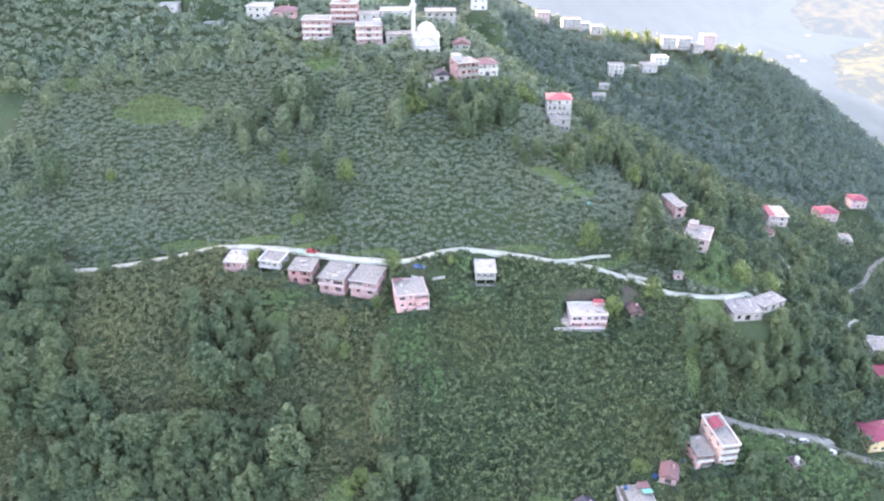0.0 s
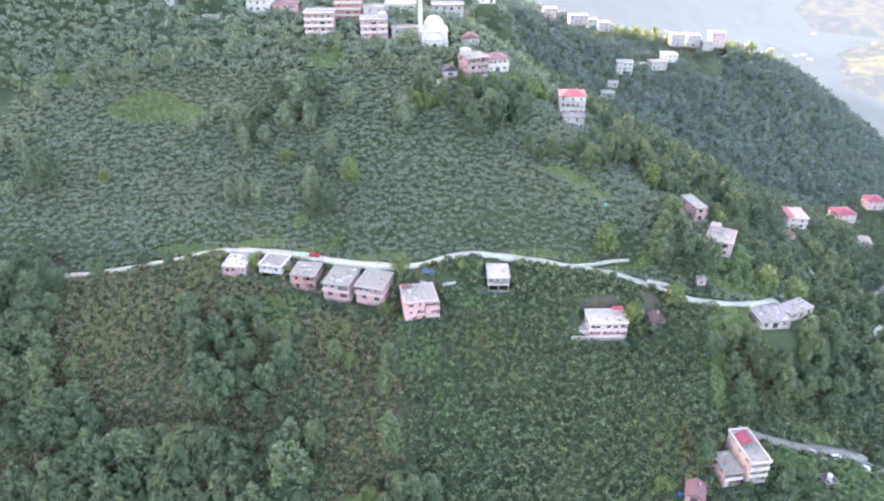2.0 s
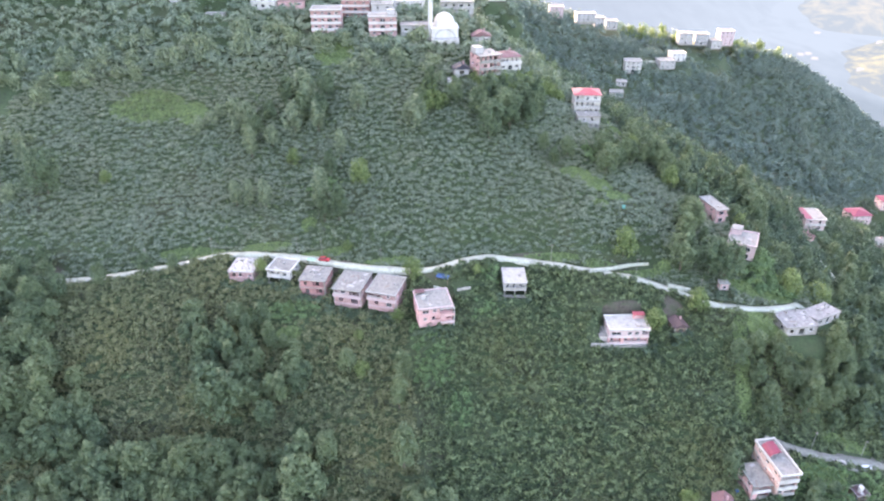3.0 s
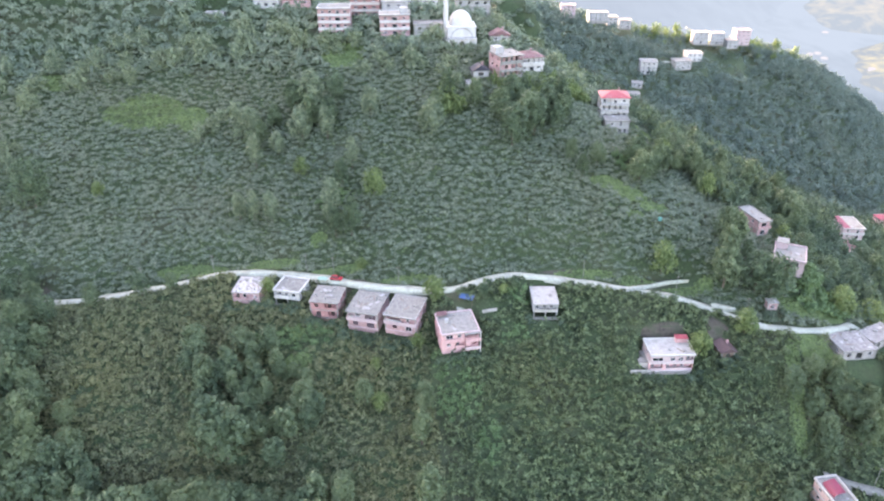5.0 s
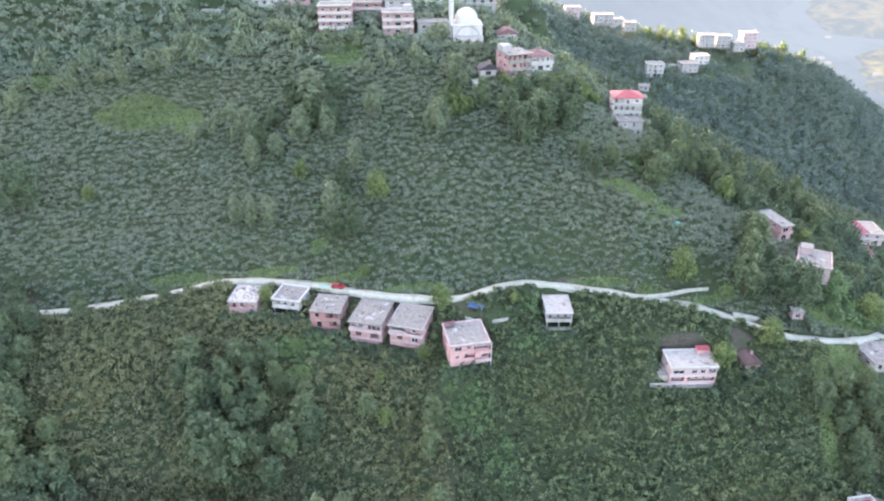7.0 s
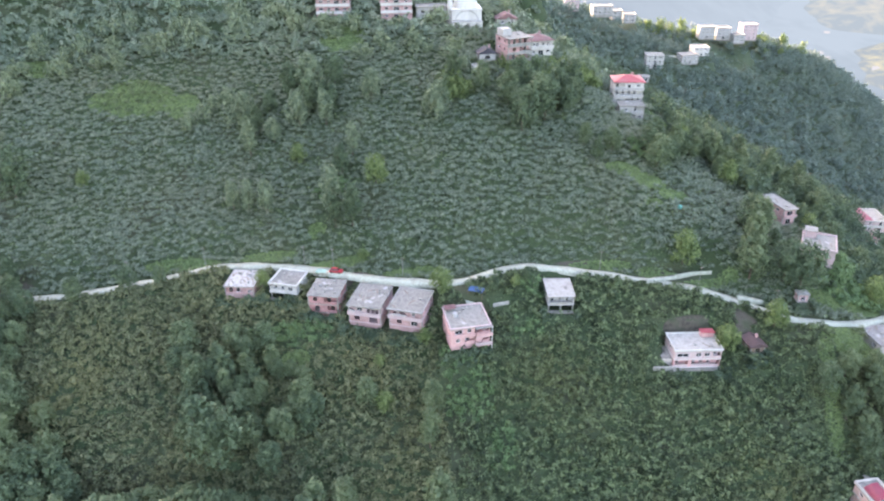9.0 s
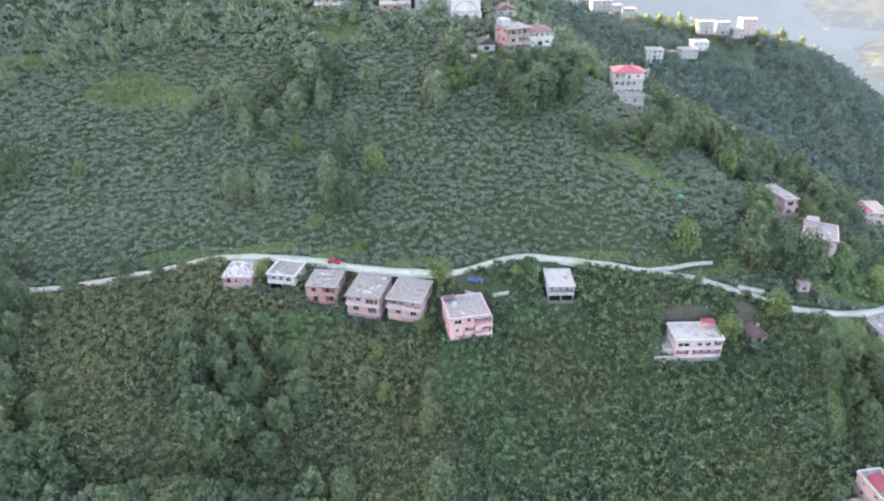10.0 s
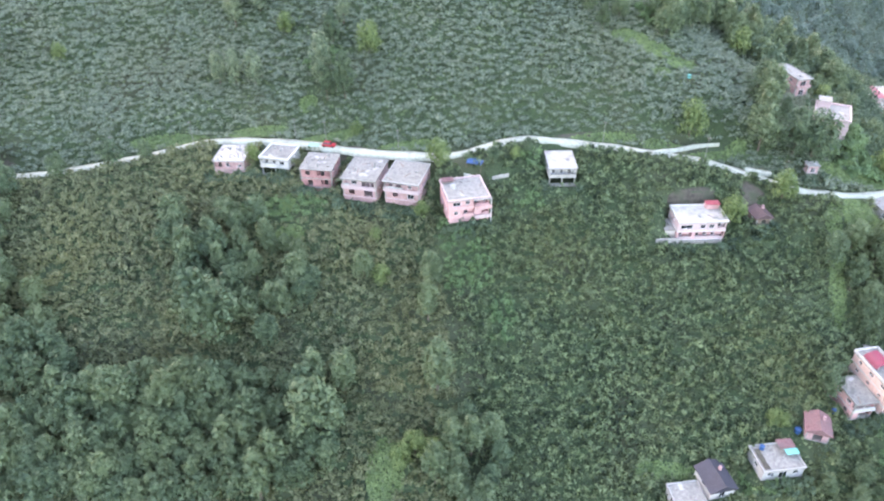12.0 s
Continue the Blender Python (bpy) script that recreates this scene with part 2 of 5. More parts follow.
LOWER_ROAD = [(96, 192, 26.5), (111, 189, 23), (124, 190, 19.5), (136, 191.5, 15.5), (147, 190, 10), (163, 190, 4), (185, 186, -3)]
FOOTPATH = [(169.5, 331, 33), (165, 313.4, 30.8), (168.6, 298, 30), (164.6, 284.7, 30)]
VALLEY_ROAD = [(203, 296, -1.5), (211, 312, -0.6), (231.6, 332, -5), (248, 352, -7), (263, 366, -8.5), (290, 385, -14)]


def sample(points, step=2.0):
    """A smooth line through the given points, one place every step metres."""
    p = np.array(points, float)
    out = []
    for i in range(len(p) - 1):
        a, b, c, d = p[max(i - 1, 0)], p[i], p[i + 1], p[min(i + 2, len(p) - 1)]
        for u in np.arange(0, 1, step / max(np.linalg.norm(c - b), step)):
            out.append(0.5 * (2 * b + (c - a) * u + (2 * a - 5 * b + 4 * c - d) * u * u + (3 * b - a - 3 * c + d) * u ** 3))
    out.append(p[-1])
    return np.array(out)


# how far the far crest stands above or below an even slope
CREST_X = [0, 58, 81, 115, 153, 191, 219, 252, 280, 299, 336, 364, 408, 460]
CREST_Z = [-24, -22, -21, -19, -16, -9, -7, 2, 9, 9.5, 17, 15, 14, 10]
LINES = [(sample(ROAD), 7.0), (sample(TRACK), 2.0), (sample(LOWER_ROAD), 9.0), (sample(VALLEY_ROAD), 9.0)]
PADS = []  # house terraces: x, y, turn, width, depth, height


def hill(x, y):
    s = x - (105 - 0.62 * (y - 200))
    drop = 0.265 * (s + np.sqrt(s * s + 576))
    behind = 0.5 * (y - 415 + np.sqrt((y - 415) ** 2 + 900)) * 0.45 / (1 + np.exp(-np.clip((x + 60) / 25, -30, 30)))
    prof = sum(w * np.interp(y + d, SLOPE_Y, SLOPE_Z) for d, w in ((-16, 0.15), (-8, 0.22), (0, 0.26), (8, 0.22), (16, 0.15)))
    return prof - drop - behind


def far_ridge(x, y):
    f = 37 - 0.36 * (x - 200) + 0.40 * (y - 600) - 0.17 * (x - 300 + np.sqrt((x - 300) ** 2 + 900))
    c = 668 + 0.1 * (x - 200)
    lift = np.interp(x, CREST_X, CREST_Z)
    start = np.where(lift < 0, 590, 470)
    u = np.clip((y - start) / (c - 25 - start), 0, 1)
    return f + lift * u * u * (3 - 2 * u) - 0.375 * (y - c + np.sqrt((y - c) ** 2 + 400))


def larger(a, b, k):
    return 0.5 * (a + b + np.sqrt((a - b) ** 2 + k * k))


def ground_z(x, y, pads=True):
    x, y = np.asarray(x, float), np.asarray(y, float)
    z = larger(larger(hill(x, y), far_ridge(x, y), 10), -75.0, 12)
    for cx, cy, r, h in SWELLS:
        z = z + h * np.exp(-((x - cx) ** 2 + (y - cy) ** 2) / (2 * r * r))
    z = z + 0.5 * np.sin(x * 0.21 + y * 0.13) * np.cos(y * 0.17 - x * 0.05)
    if not pads:
        return z
    for line, reach in (LINES[1], LINES[2], LINES[3], LINES[0]):
        best = np.full(x.shape, 1e9)
        lift = np.zeros(x.shape)
        for px, py, pz in line:
            d = np.hypot(x - px, y - py)
            near = d < best
            best = np.where(near, d, best)
            lift = np.where(near, pz - 0.25, lift)
        w = np.exp(-(np.maximum(best - 2.6, 0) / reach) ** 2)
        z = z + (lift - z) * w
    for px, py, yaw, w, l, pz in PADS:
        c, s = math.cos(yaw), math.sin(yaw)
        u, v = (x - px) * c + (y - py) * s, (y - py) * c - (x - px) * s
        d = np.hypot(np.maximum(np.abs(u) - w / 2 - 0.6, 0), np.maximum(np.abs(v) - l / 2 - 0.6, 0))
        z = np.clip(z, pz - 0.15 - 0.6 * d - 0.09 * d * d, pz - 0.1 + 3.5 * d)
    return z


def ground_at(x, y):
    return float(ground_z(np.array([x]), np.array([y]))[0])


# ---- mesh helpers ----
def box(bm, x0, x1, y0, y1, z0, z1):
    v = [bm.verts.new(p) for p in ((x0, y0, z0), (x1, y0, z0), (x1, y1, z0), (x0, y1, z0), (x0, y0, z1), (x1, y0, z1), (x1, y1, z1), (x0, y1, z1))]
    for f in ((3, 2, 1, 0), (4, 5, 6, 7), (0, 1, 5, 4), (1, 2, 6, 5), (2, 3, 7, 6), (3, 0, 4, 7)):
        bm.faces.new([v[i] for i in f])


def prism(bm, ring, z0, z1, top=1.0):
    """An upright prism or frustum on a ring of (x, y) places."""
    cx, cy = sum(p[0] for p in ring) / len(ring), sum(p[1] for p in ring) / len(ring)
    a = [bm.verts.new((x, y, z0)) for x, y in ring]
    b = [bm.verts.new((cx + (x - cx) * top, cy + (y - cy) * top, z1)) for x, y in ring]
    k = len(ring)
    for i in range(k):
        bm.faces.new((a[i], a[(i + 1) % k], b[(i + 1) % k], b[i]))
    bm.faces.new(b)
    bm.faces.new(a[::-1])


def circle(cx, cy, r, k=10):
    return [(cx + r * math.cos(2 * math.pi * i / k), cy + r * math.sin(2 * math.pi * i / k)) for i in range(k)]


def part(name, bm, material, parent, label=""):
    me = bpy.data.meshes.new(name)
    bm.to_mesh(me)
    bm.free()
    me.materials.append(material)
    ob = new(name, me)
    ob.parent = parent
    if label:
        ob["label"] = label
    return ob


def boxes(name, rows, material, parent, label=""):
    bm = bmesh.new()
    for r in rows:
        box(bm, *r)
    return part(name, bm, material, parent, label)


def thing(name, m, label, category, group=""):
    ob = new(name)
    ob.matrix_world = m
    ob.empty_display_size = 0.5
    return tagged(ob, label, category, group)


# ---- plan of the houses: place, turn, width, depth, height of the roof, storeys ----
PLANS = []


def plan(label, x, y, yaw, w, l, roof, floors, **more):
    p = dict(label=label, x=x, y=y, yaw=yaw, w=w, l=l, roof=roof, floors=floors, sh=2.9, wall=WHITE, cover=ROOF_GREY, kind="flat", parapet=0.4, raw=False,
             balcony=0.0, stilts=0.0, group="", stubs=0, tank=None, base_wall=None, glazed=True, band=None, name="house", plinth=0.0, front=None, walls=None, bandh=0.2, clutter=2, pw=0.2, rim=None, loggia=(), rail=None)
    p.update(more)
    p["base"] = roof - floors * p["sh"] - p["stilts"]
    PLANS.append(p)
    PADS.append((x, y, radians(yaw), w, l, p["base"] - p["plinth"]))
    return p


ROW = "houses along the concrete road"
plan("low unfinished brick house with a pale cluttered roof slab", -81.1, 245.6, -5, 9.1, 10.0, 61, 1, wall=PALE_BRICK, cover=PEELING, raw=True, group=ROW, stubs=8, parapet=0.15, plinth=1.3, clutter=16, front=[[(-2.6, 1.6, 0.5, 1.6), (0.4, 2.2, 0.3, 1.9), (3.2, 1.2, 0.8, 1.8)]], loggia=[(0, -4.4, 1.2, 1.3)], rail=PALE_BRICK)
plan("white house with a grey sunken roof on concrete stilts", -66.7, 244, -14, 8.9, 8.8, 61.8, 1, wall=WHITE, cover=ROOF_GREY, stilts=2.2, group=ROW, parapet=0.55, sh=2.7, plinth=1.3, clutter=5, bandh=0.45, pw=0.42, front=[[(2.4, 1.5, 0.6, 2.0)]], loggia=[(0, -4.4, 0.9, 1.3)])
plan("unfinished pink brick house with a weathered flat roof", -54, 238.6, -9, 9.3, 9.9, 61.5, 2, wall=BRICK, cover=ROOF_GREY, raw=True, group=ROW, stubs=4, parapet=0.0, band=CONCRETE, plinth=1.3, clutter=9, bandh=0.3, front=[[(-1.9, 1.5, 0.1, 2.1)], [(-2.4, 1.3, 0.9, 2.1)]], loggia=[(1, 0.4, 4.6, 1.4), (0, 1.4, 4.6, 1.4)], rail=BRICK)
plan("brick house with a cream balcony floor and grey roof", -40.4, 234.4, -14, 10.0, 12.2, 61.2, 2, wall=PALE_BRICK, walls=[PALE_BRICK, BLUSH], cover=ROOF_GREY, raw=True, group=ROW, stubs=7, parapet=0.2, balcony=0.8, band=BLUSH, plinth=1.3, clutter=14, bandh=0.3, front=[[(-2.4, 1.7, 0.5, 2.0), (2.6, 2.6, 0.1, 2.1)], [(-1.5, 1.7, 0.8, 2.0), (1.3, 1.1, 0.5, 2.1), (2.6, 1.1, 0.5, 2.1), (3.9, 1.0, 0.5, 2.1)]], loggia=[(1, -5, -3.0, 1.6)], rail=WHITE)
plan("half-finished house with pink walls and wide grey roof slab", -28.1, 231.2, -16, 10.2, 11.6, 61.6, 2, wall=PALE_BRICK, cover=ROOF_GREY, raw=True, group=ROW, parapet=0.25, balcony=0.9, band=BLUSH, rim=PALE_GREY, plinth=1.3, clutter=5, bandh=0.35, front=[[(-2.0, 1.5, 0.6, 2.0), (2.6, 2.0, 0.3, 2.0)], [(2.4, 1.1, 0.7, 2.1)]], loggia=[(1, -5.1, 0.3, 1.5)], rail=WHITE)
plan("salmon pink house with white balconies and pale roof", -12.1, 224.0, 11, 11.5, 11.0, 60.2, 2, wall=PINK, cover=ROOF_PALE, parapet=0.35, balcony=0.5, band=PINK, rim=BLUSH, pw=0.35, tank=PALE_GREY, plinth=1.3, clutter=8, bandh=0.25, front=[[(-3.6, 1.2, 0.8, 2.0)], [(-3.4, 2.2, 0.7, 2.0), (-0.3, 1.2, 0.9, 2.1)]], loggia=[(1, 1.2, 5.75, 1.7), (0, -1.7, 1.6, 1.3), (0, 3.6, 5.75, 1.7)], rail=PINK)
plan("small house with a white sheet roof on open columns", 16.7, 236.6, 0, 7.8, 10.2, 61.8, 1, wall=PALE_GREY, cover=ROOF_WHITE, stilts=2.0, parapet=0.15, plinth=0.5, front=[[(-1.8, 1.2, 0.9, 2.0), (1.6, 1.4, 0.9, 2.0)]], loggia=[(0, -3.9, 3.9, 1.7)], rail=ROOF_WHITE)
plan("long pink and white house with white parapet roof", 54.5, 221.3, 1, 13.6, 8.4, 52, 2, wall=PINK, cover=ROOF_WHITE, parapet=0.5, band=WHITE, glazed=True, bandh=0.3, walls=[PINK, BLUSH], clutter=3, front=[[], [(-4.4, 3.4, 0.6, 1.9), (0.2, 1.5, 0.6, 2.0), (2.7, 1.5, 0.6, 2.0)]], loggia=[(0, -6.4, -2.6, 1.6), (0, -1.6, 6.8, 1.6), (1, 4.3, 6.8, 1.6)], rail=BLUSH)
plan("tall narrow peach house with white parapet and balconies", 95.6, 182.4, 8, 6.3, 14.6, 28.2, 3, wall=PEACH, cover=ROOF_PALE, parapet=0.8, balcony=0.35, band=WHITE, bandh=0.35, clutter=3, front=[[(-1.9, 1.4, 0.9, 2.0)], [], []], loggia=[(1, -3.1, 3.1, 1.4), (2, -3.1, 3.1, 1.4), (0, -0.6, 3.1, 1.4)], rail=WHITE)
plan("grey-roofed pink annex beside the peach house", 88.6, 179.8, 9, 6.0, 8.8, 23.6, 2, wall=PINK, cover=ROOF_GREY, parapet=0.2, balcony=0.3, band=WHITE, raw=True, loggia=[(1, -2.8, 2.8, 1.3), (0, -1.0, 2.8, 1.3)], rail=WHITE)
plan("white house with a cluttered grey roof terrace", 64.2, 165.4, 6, 10.6, 7.6, 15.6, 1, wall=PALE_GREY, cover=ROOF_GREY, parapet=0.35, sh=3.2)
plan("small white house under a dark gabled roof", 47.4, 160.6, 11, 6.4, 7.4, 14.6, 1, wall=WHITE, cover=DARK_ROOF, kind="gable")
plan("low grey concrete house with a flat roof", 39.6, 157, 7, 7.4, 6.6, 12.8, 1, wall=PALE_GREY, cover=ROOF_GREY, parapet=0.35)
plan("shed under a faded red tile roof", 76.6, 172.4, -20, 5.4, 6.2, 19.4, 1, wall=PALE_BRICK, cover=ROSE_ROOF, kind="gable", raw=True, name="shed")
plan("derelict building with a broad weathered grey roof slab", 115, 226.3, 6, 11.3, 10.0, 50.2, 1, wall=RUIN, cover=ROOF_RUIN, raw=True, parapet=0.12, sh=3.2, clutter=12, stubs=5)
plan("side wing of the derelict slab-roofed building", 126.6, 231.4, 26, 12, 6.6, 49.9, 1, wall=RUIN, cover=ROOF_RUIN, raw=True, parapet=0.1, sh=3.2, clutter=9, stubs=4)
plan("yellow house under a red hipped roof", 165.2, 200.6, 7, 12, 9.4, 11, 2, wall=YELLOW, cover=CRIMSON, kind="hip")
plan("small brown shed with a white tank on its roof", 122.7, 179.2, 10, 4.2, 4.0, 17.0, 1, wall=TIMBER, cover=BROWN_ROOF, raw=True, sh=2.3, tank=WHITE, parapet=0.1, name="shed")
plan("small pink shed beside the valley footpath", 167.5, 322, 30, 3.4, 5.0, 33.2, 1, wall=PINK, cover=ROSE_ROOF, kind="gable", sh=2.2, name="shed")
plan("tiny brick hut beside the upper road bend", 92.5, 237.8, -4, 3.2, 2.8, 58.4, 1, wall=PALE_BRICK, cover=CONCRETE, raw=True, parapet=0, sh=2.4, name="hut")
plan("low shed with a dark rusty roof", 72.4, 222, 8, 4.4, 5.2, 51.6, 1, wall=TIMBER, cover=BROWN_ROOF, kind="gable", raw=True, sh=2.2, name="shed")
plan("narrow brick house with a pale roof among trees", 100.2, 278.4, 13, 4.8, 12.5, 70.6, 2, wall=PALE_BRICK, cover=ROOF_PALE, raw=True, parapet=0.2, balcony=0.7)
plan("house with a pale flat roof among trees", 105.2, 257, -26, 9.8, 11.2, 66, 2, wall=BLUSH, cover=ROOF_PALE, parapet=0.5, balcony=0.9, pw=0.3, clutter=4, loggia=[(1, -5.4, 1.0, 1.4)], rail=WHITE)
plan("valley house with a pale roof and red side", 181, 346.8, -4, 10, 12.5, 32, 2, wall=BLUSH, cover=ROOF_PALE, parapet=0.3, band=WHITE, balcony=0.8)
plan("white valley house under a red hipped roof", 252, 419, 6, 12, 11, -1.8, 2, wall=BLUSH, cover=CRIMSON, kind="hip")
plan("white valley house under a grey hipped roof", 244, 381, -15, 9.5, 10, -2, 1, wall=BLUSH, cover=ROOF_GREY, kind="hip")
plan("small white valley house under a red roof", 293, 455, -3, 10.5, 10, -9.5, 2, wall=BLUSH, cover=CRIMSON, kind="hip")
plan("grey three-storey house under a shallow red roof", 55.4, 328.6, -3, 11.2, 9.5, 101.2, 3, wall=WHITE, cover=RED_ROOF, kind="hip", balcony=1.0, band=PALE_GREY, loggia=[(2, -5.4, -1.5, 1.4), (1, -5.4, 5.4, 1.6), (0, 1, 5.4, 1.4)], rail=PALE_GREY)
plan("weathered grey house below the red-roofed one", 54.8, 318.2, -2, 9.4, 7.0, 94.4, 2, wall=PALE_GREY, cover=ROOF_GREY, raw=True, parapet=0.2, loggia=[(1, 0.5, 4.6, 1.5), (0, -4.5, 4.5, 1.5)], rail=PALE_GREY)
plan("unfinished brick house on the spur", 10.2, 330.4, 22, 10, 10.5, 117.9, 3, wall=PALE_BRICK, cover=ROOF_GREY, raw=True, stubs=5, balcony=0.9, band=CONCRETE, parapet=0.1, loggia=[(2, -4.8, 4.8, 2.0), (1, 0, 4.8, 2.0), (0, -4.8, 4.8, 2.5)], rail=CONCRETE)
plan("white house under a faded red roof on the spur", 20.4, 341, 16, 10.2, 10, 114.6, 2, wall=WHITE, cover=ROSE_ROOF, kind="hip", balcony=0.8, loggia=[(1, -2, 5, 1.4)], rail=WHITE)

plan("small shed under a dark slate-blue roof", -0.5, 327, 10, 6.5, 5, 112.4, 1, wall=PALE_GREY, cover=DARK_ROOF, kind="gable", raw=True, sh=2.3, name="shed")
plan("tiny white outbuilding below the brick house", -4, 321.6, 10, 4.2, 3, 109, 1, wall=WHITE, cover=ROOF_WHITE, sh=2.2, parapet=0, name="shed")

plan("white house with a dark roof low in the valley", 196, 256, -8, 10.5, 10, 10.5, 2, wall=WHITE, cover=ROOF_GREY, parapet=0.3, balcony=0.9)
plan("white valley house under a crimson hipped roof", 189, 236, 5, 11, 10, 10.2, 2, wall=WHITE, cover=CRIMSON, kind="hip")
plan("low grey farm building below the far houses", 119.8, 530, -6, 9.5, 8, 42.5, 1, wall=PALE_GREY, cover=ROOF_GREY, parapet=0.2)
plan("small grey farm shed below the far houses", 126.5, 545, -14, 7.5, 6, 46, 1, wall=PALE_GREY, cover=ROOF_PALE, parapet=0.1, name="shed")

VILLAGE = "houses of the hilltop village"
plan("four-storey pink village house with pale balcony bands", -62.1, 362.8, 2, 13.6, 10.5, 130.6, 4, wall=PALE_BRICK, cover=ROOF_GREY, balcony=1.0, band=WHITE, group=VILLAGE)
plan("pink and white village house with roof room", -35.8, 356.6, 4, 12.6, 9.4, 128.8, 3, wall=PALE_BRICK, cover=ROOF_PALE, band=WHITE, balcony=0.8, group=VILLAGE)
plan("grey village house with dark window openings", -21.4, 356.6, 3, 12.2, 8.4, 124.6, 2, wall=PALE_GREY, cover=ROOF_GREY, raw=True, group=VILLAGE)
plan("tall brick village house with pale floor bands", -49.9, 378.9, 0, 13, 11, 135.4, 4, wall=BRICK, cover=ROOF_GREY, band=CREAM, balcony=0.9, group=VILLAGE)
plan("grey village house behind the brick one", -37, 374, 3, 10, 9, 131, 3, wall=PALE_GREY, cover=ROOF_GREY, group=VILLAGE)
plan("long white village house under a flat roof", -25, 392, 3, 15.5, 10.5, 129.5, 3, wall=WHITE, cover=ROOF_WHITE, group=VILLAGE)
plan("grey and pink village house beside the mosque", -1, 390, 2, 16, 11, 129.5, 3, wall=PALE_GREY, cover=ROOF_GREY, raw=True, balcony=0.8, group=VILLAGE)
plan("low village shed under a faded red roof", 9.5, 357.5, 5, 8.2, 5.5, 119.6, 1, wall=PALE_GREY, cover=ROSE_ROOF, kind="gable", group=VILLAGE, name="shed")
plan("white four-storey village house with dark shutters", -94.5, 383, -5, 11.2, 11, 133.4, 3, wall=WHITE, cover=ROOF_WHITE, balcony=0.8, group=VILLAGE)
plan("village house under a broad faded red roof", -82.6, 386, 8, 12.5, 11, 130.6, 2, wall=PINK, cover=ROSE_ROOF, kind="hip", group=VILLAGE)
plan("low white village house", -116.4, 370.8, 0, 8.5, 5.7, 126.5, 1, wall=WHITE, cover=ROOF_PALE, group=VILLAGE)
plan("white village house at the upper lane", -140.8, 381.1, 5, 9.4, 9, 133.9, 2, wall=WHITE, cover=ROOF_WHITE, group=VILLAGE)
plan("small white outbuilding of the village", -132.5, 375, 0, 7.4, 6.2, 129, 1, wall=WHITE, cover=ROOF_PALE, group=VILLAGE)
plan("white house with two storeys behind the village", 21, 420, 0, 9, 9, 131, 2, wall=WHITE, cover=ROOF_WHITE, group=VILLAGE)

RIDGE = "houses on the far ridge"
plan("white three-storey house on the far slope", 140.3, 571.9, -4, 12.1, 9, 54.7, 3, wall=WHITE, cover=ROOF_PALE, balcony=1.0, group=RIDGE)
plan("grey house on the far slope", 173.2, 595.3, 8, 13, 10, 49.2, 2, wall=PALE_GREY, cover=ROOF_GREY, group=RIDGE)
plan("white house beside the grey one on the far slope", 186.5, 609.7, 0, 11.8, 11, 51.8, 2, wall=WHITE, cover=ROOF_PALE, group=RIDGE)
for rx, ry, w, hgt, fl in ((203, 646, 12, 60, 3), (218, 650, 11, 58.5, 3), (229, 644, 9, 54, 2), (240, 652, 12, 60.5, 4), (109, 618, 15, 81.5, 2), (84, 612, 11, 88, 3), (122, 624, 8, 77, 2), (133, 626, 9, 74, 2)):
    plan("pale sunlit house on the far ridge", rx, ry, (rx % 7) - 3, w, 10, hgt, fl, wall=PALE_GREY if rx % 3 else BLUSH, cover=ROOF_GREY, group=RIDGE)
MOSQUE = (-7.6, 352.5, 116.0)
PADS.append((MOSQUE[0], MOSQUE[1], 0.0, 14, 14, MOSQUE[2]))


# ---- ground: one sheet to the horizon ----
def spread(lo, hi, step, out, k=1.16):
    a = list(np.arange(lo, hi + step, step))
    d, s = lo, step
    head = []
    while d > -out:
        s *= k
        d -= s
        head.append(d)
    d, s = a[-1], step
    while d < out:
        s *= k
        d += s
        a.append(d)
    return np.array(head[::-1] + a)


def sheet(name, xs, ys, zfun, material):
    gx, gy = np.meshgrid(xs, ys)
    gz = zfun(gx, gy)
    nx, ny = len(xs), len(ys)
    co = np.stack([gx, gy, gz], -1).reshape(-1, 3)
    i = np.arange((ny - 1) * (nx - 1))
    a = (i // (nx - 1)) * nx + i % (nx - 1)
    faces = np.stack([a, a + 1, a + nx + 1, a + nx], -1)
    return quads(name, co, faces, material, smooth=True)


def quads(name, co, faces, material, smooth=False):
    me = bpy.data.meshes.new(name)
    me.vertices.add(len(co))
    me.vertices.foreach_set("co", np.asarray(co, np.float32).ravel())
    me.loops.add(faces.size)
    me.loops.foreach_set("vertex_index", faces.astype(np.int32).ravel())
    me.polygons.add(len(faces))
    me.polygons.foreach_set("loop_start", np.arange(0, faces.size, faces.shape[1], dtype=np.int32))
    me.polygons.foreach_set("loop_total", np.full(len(faces), faces.shape[1], np.int32))
    if smooth:
        me.polygons.foreach_set("use_smooth", np.ones(len(faces), bool))
    me.update(calc_edges=True)
    me.materials.append(material)
    return new(name, me)


ground = tagged(sheet("ground", spread(-210, 190, 2.2, 4200), spread(132, 420, 2.2, 4200), ground_z, GRASS), "grassy dark green hillside falling to a valley", "ground", kind="structure")


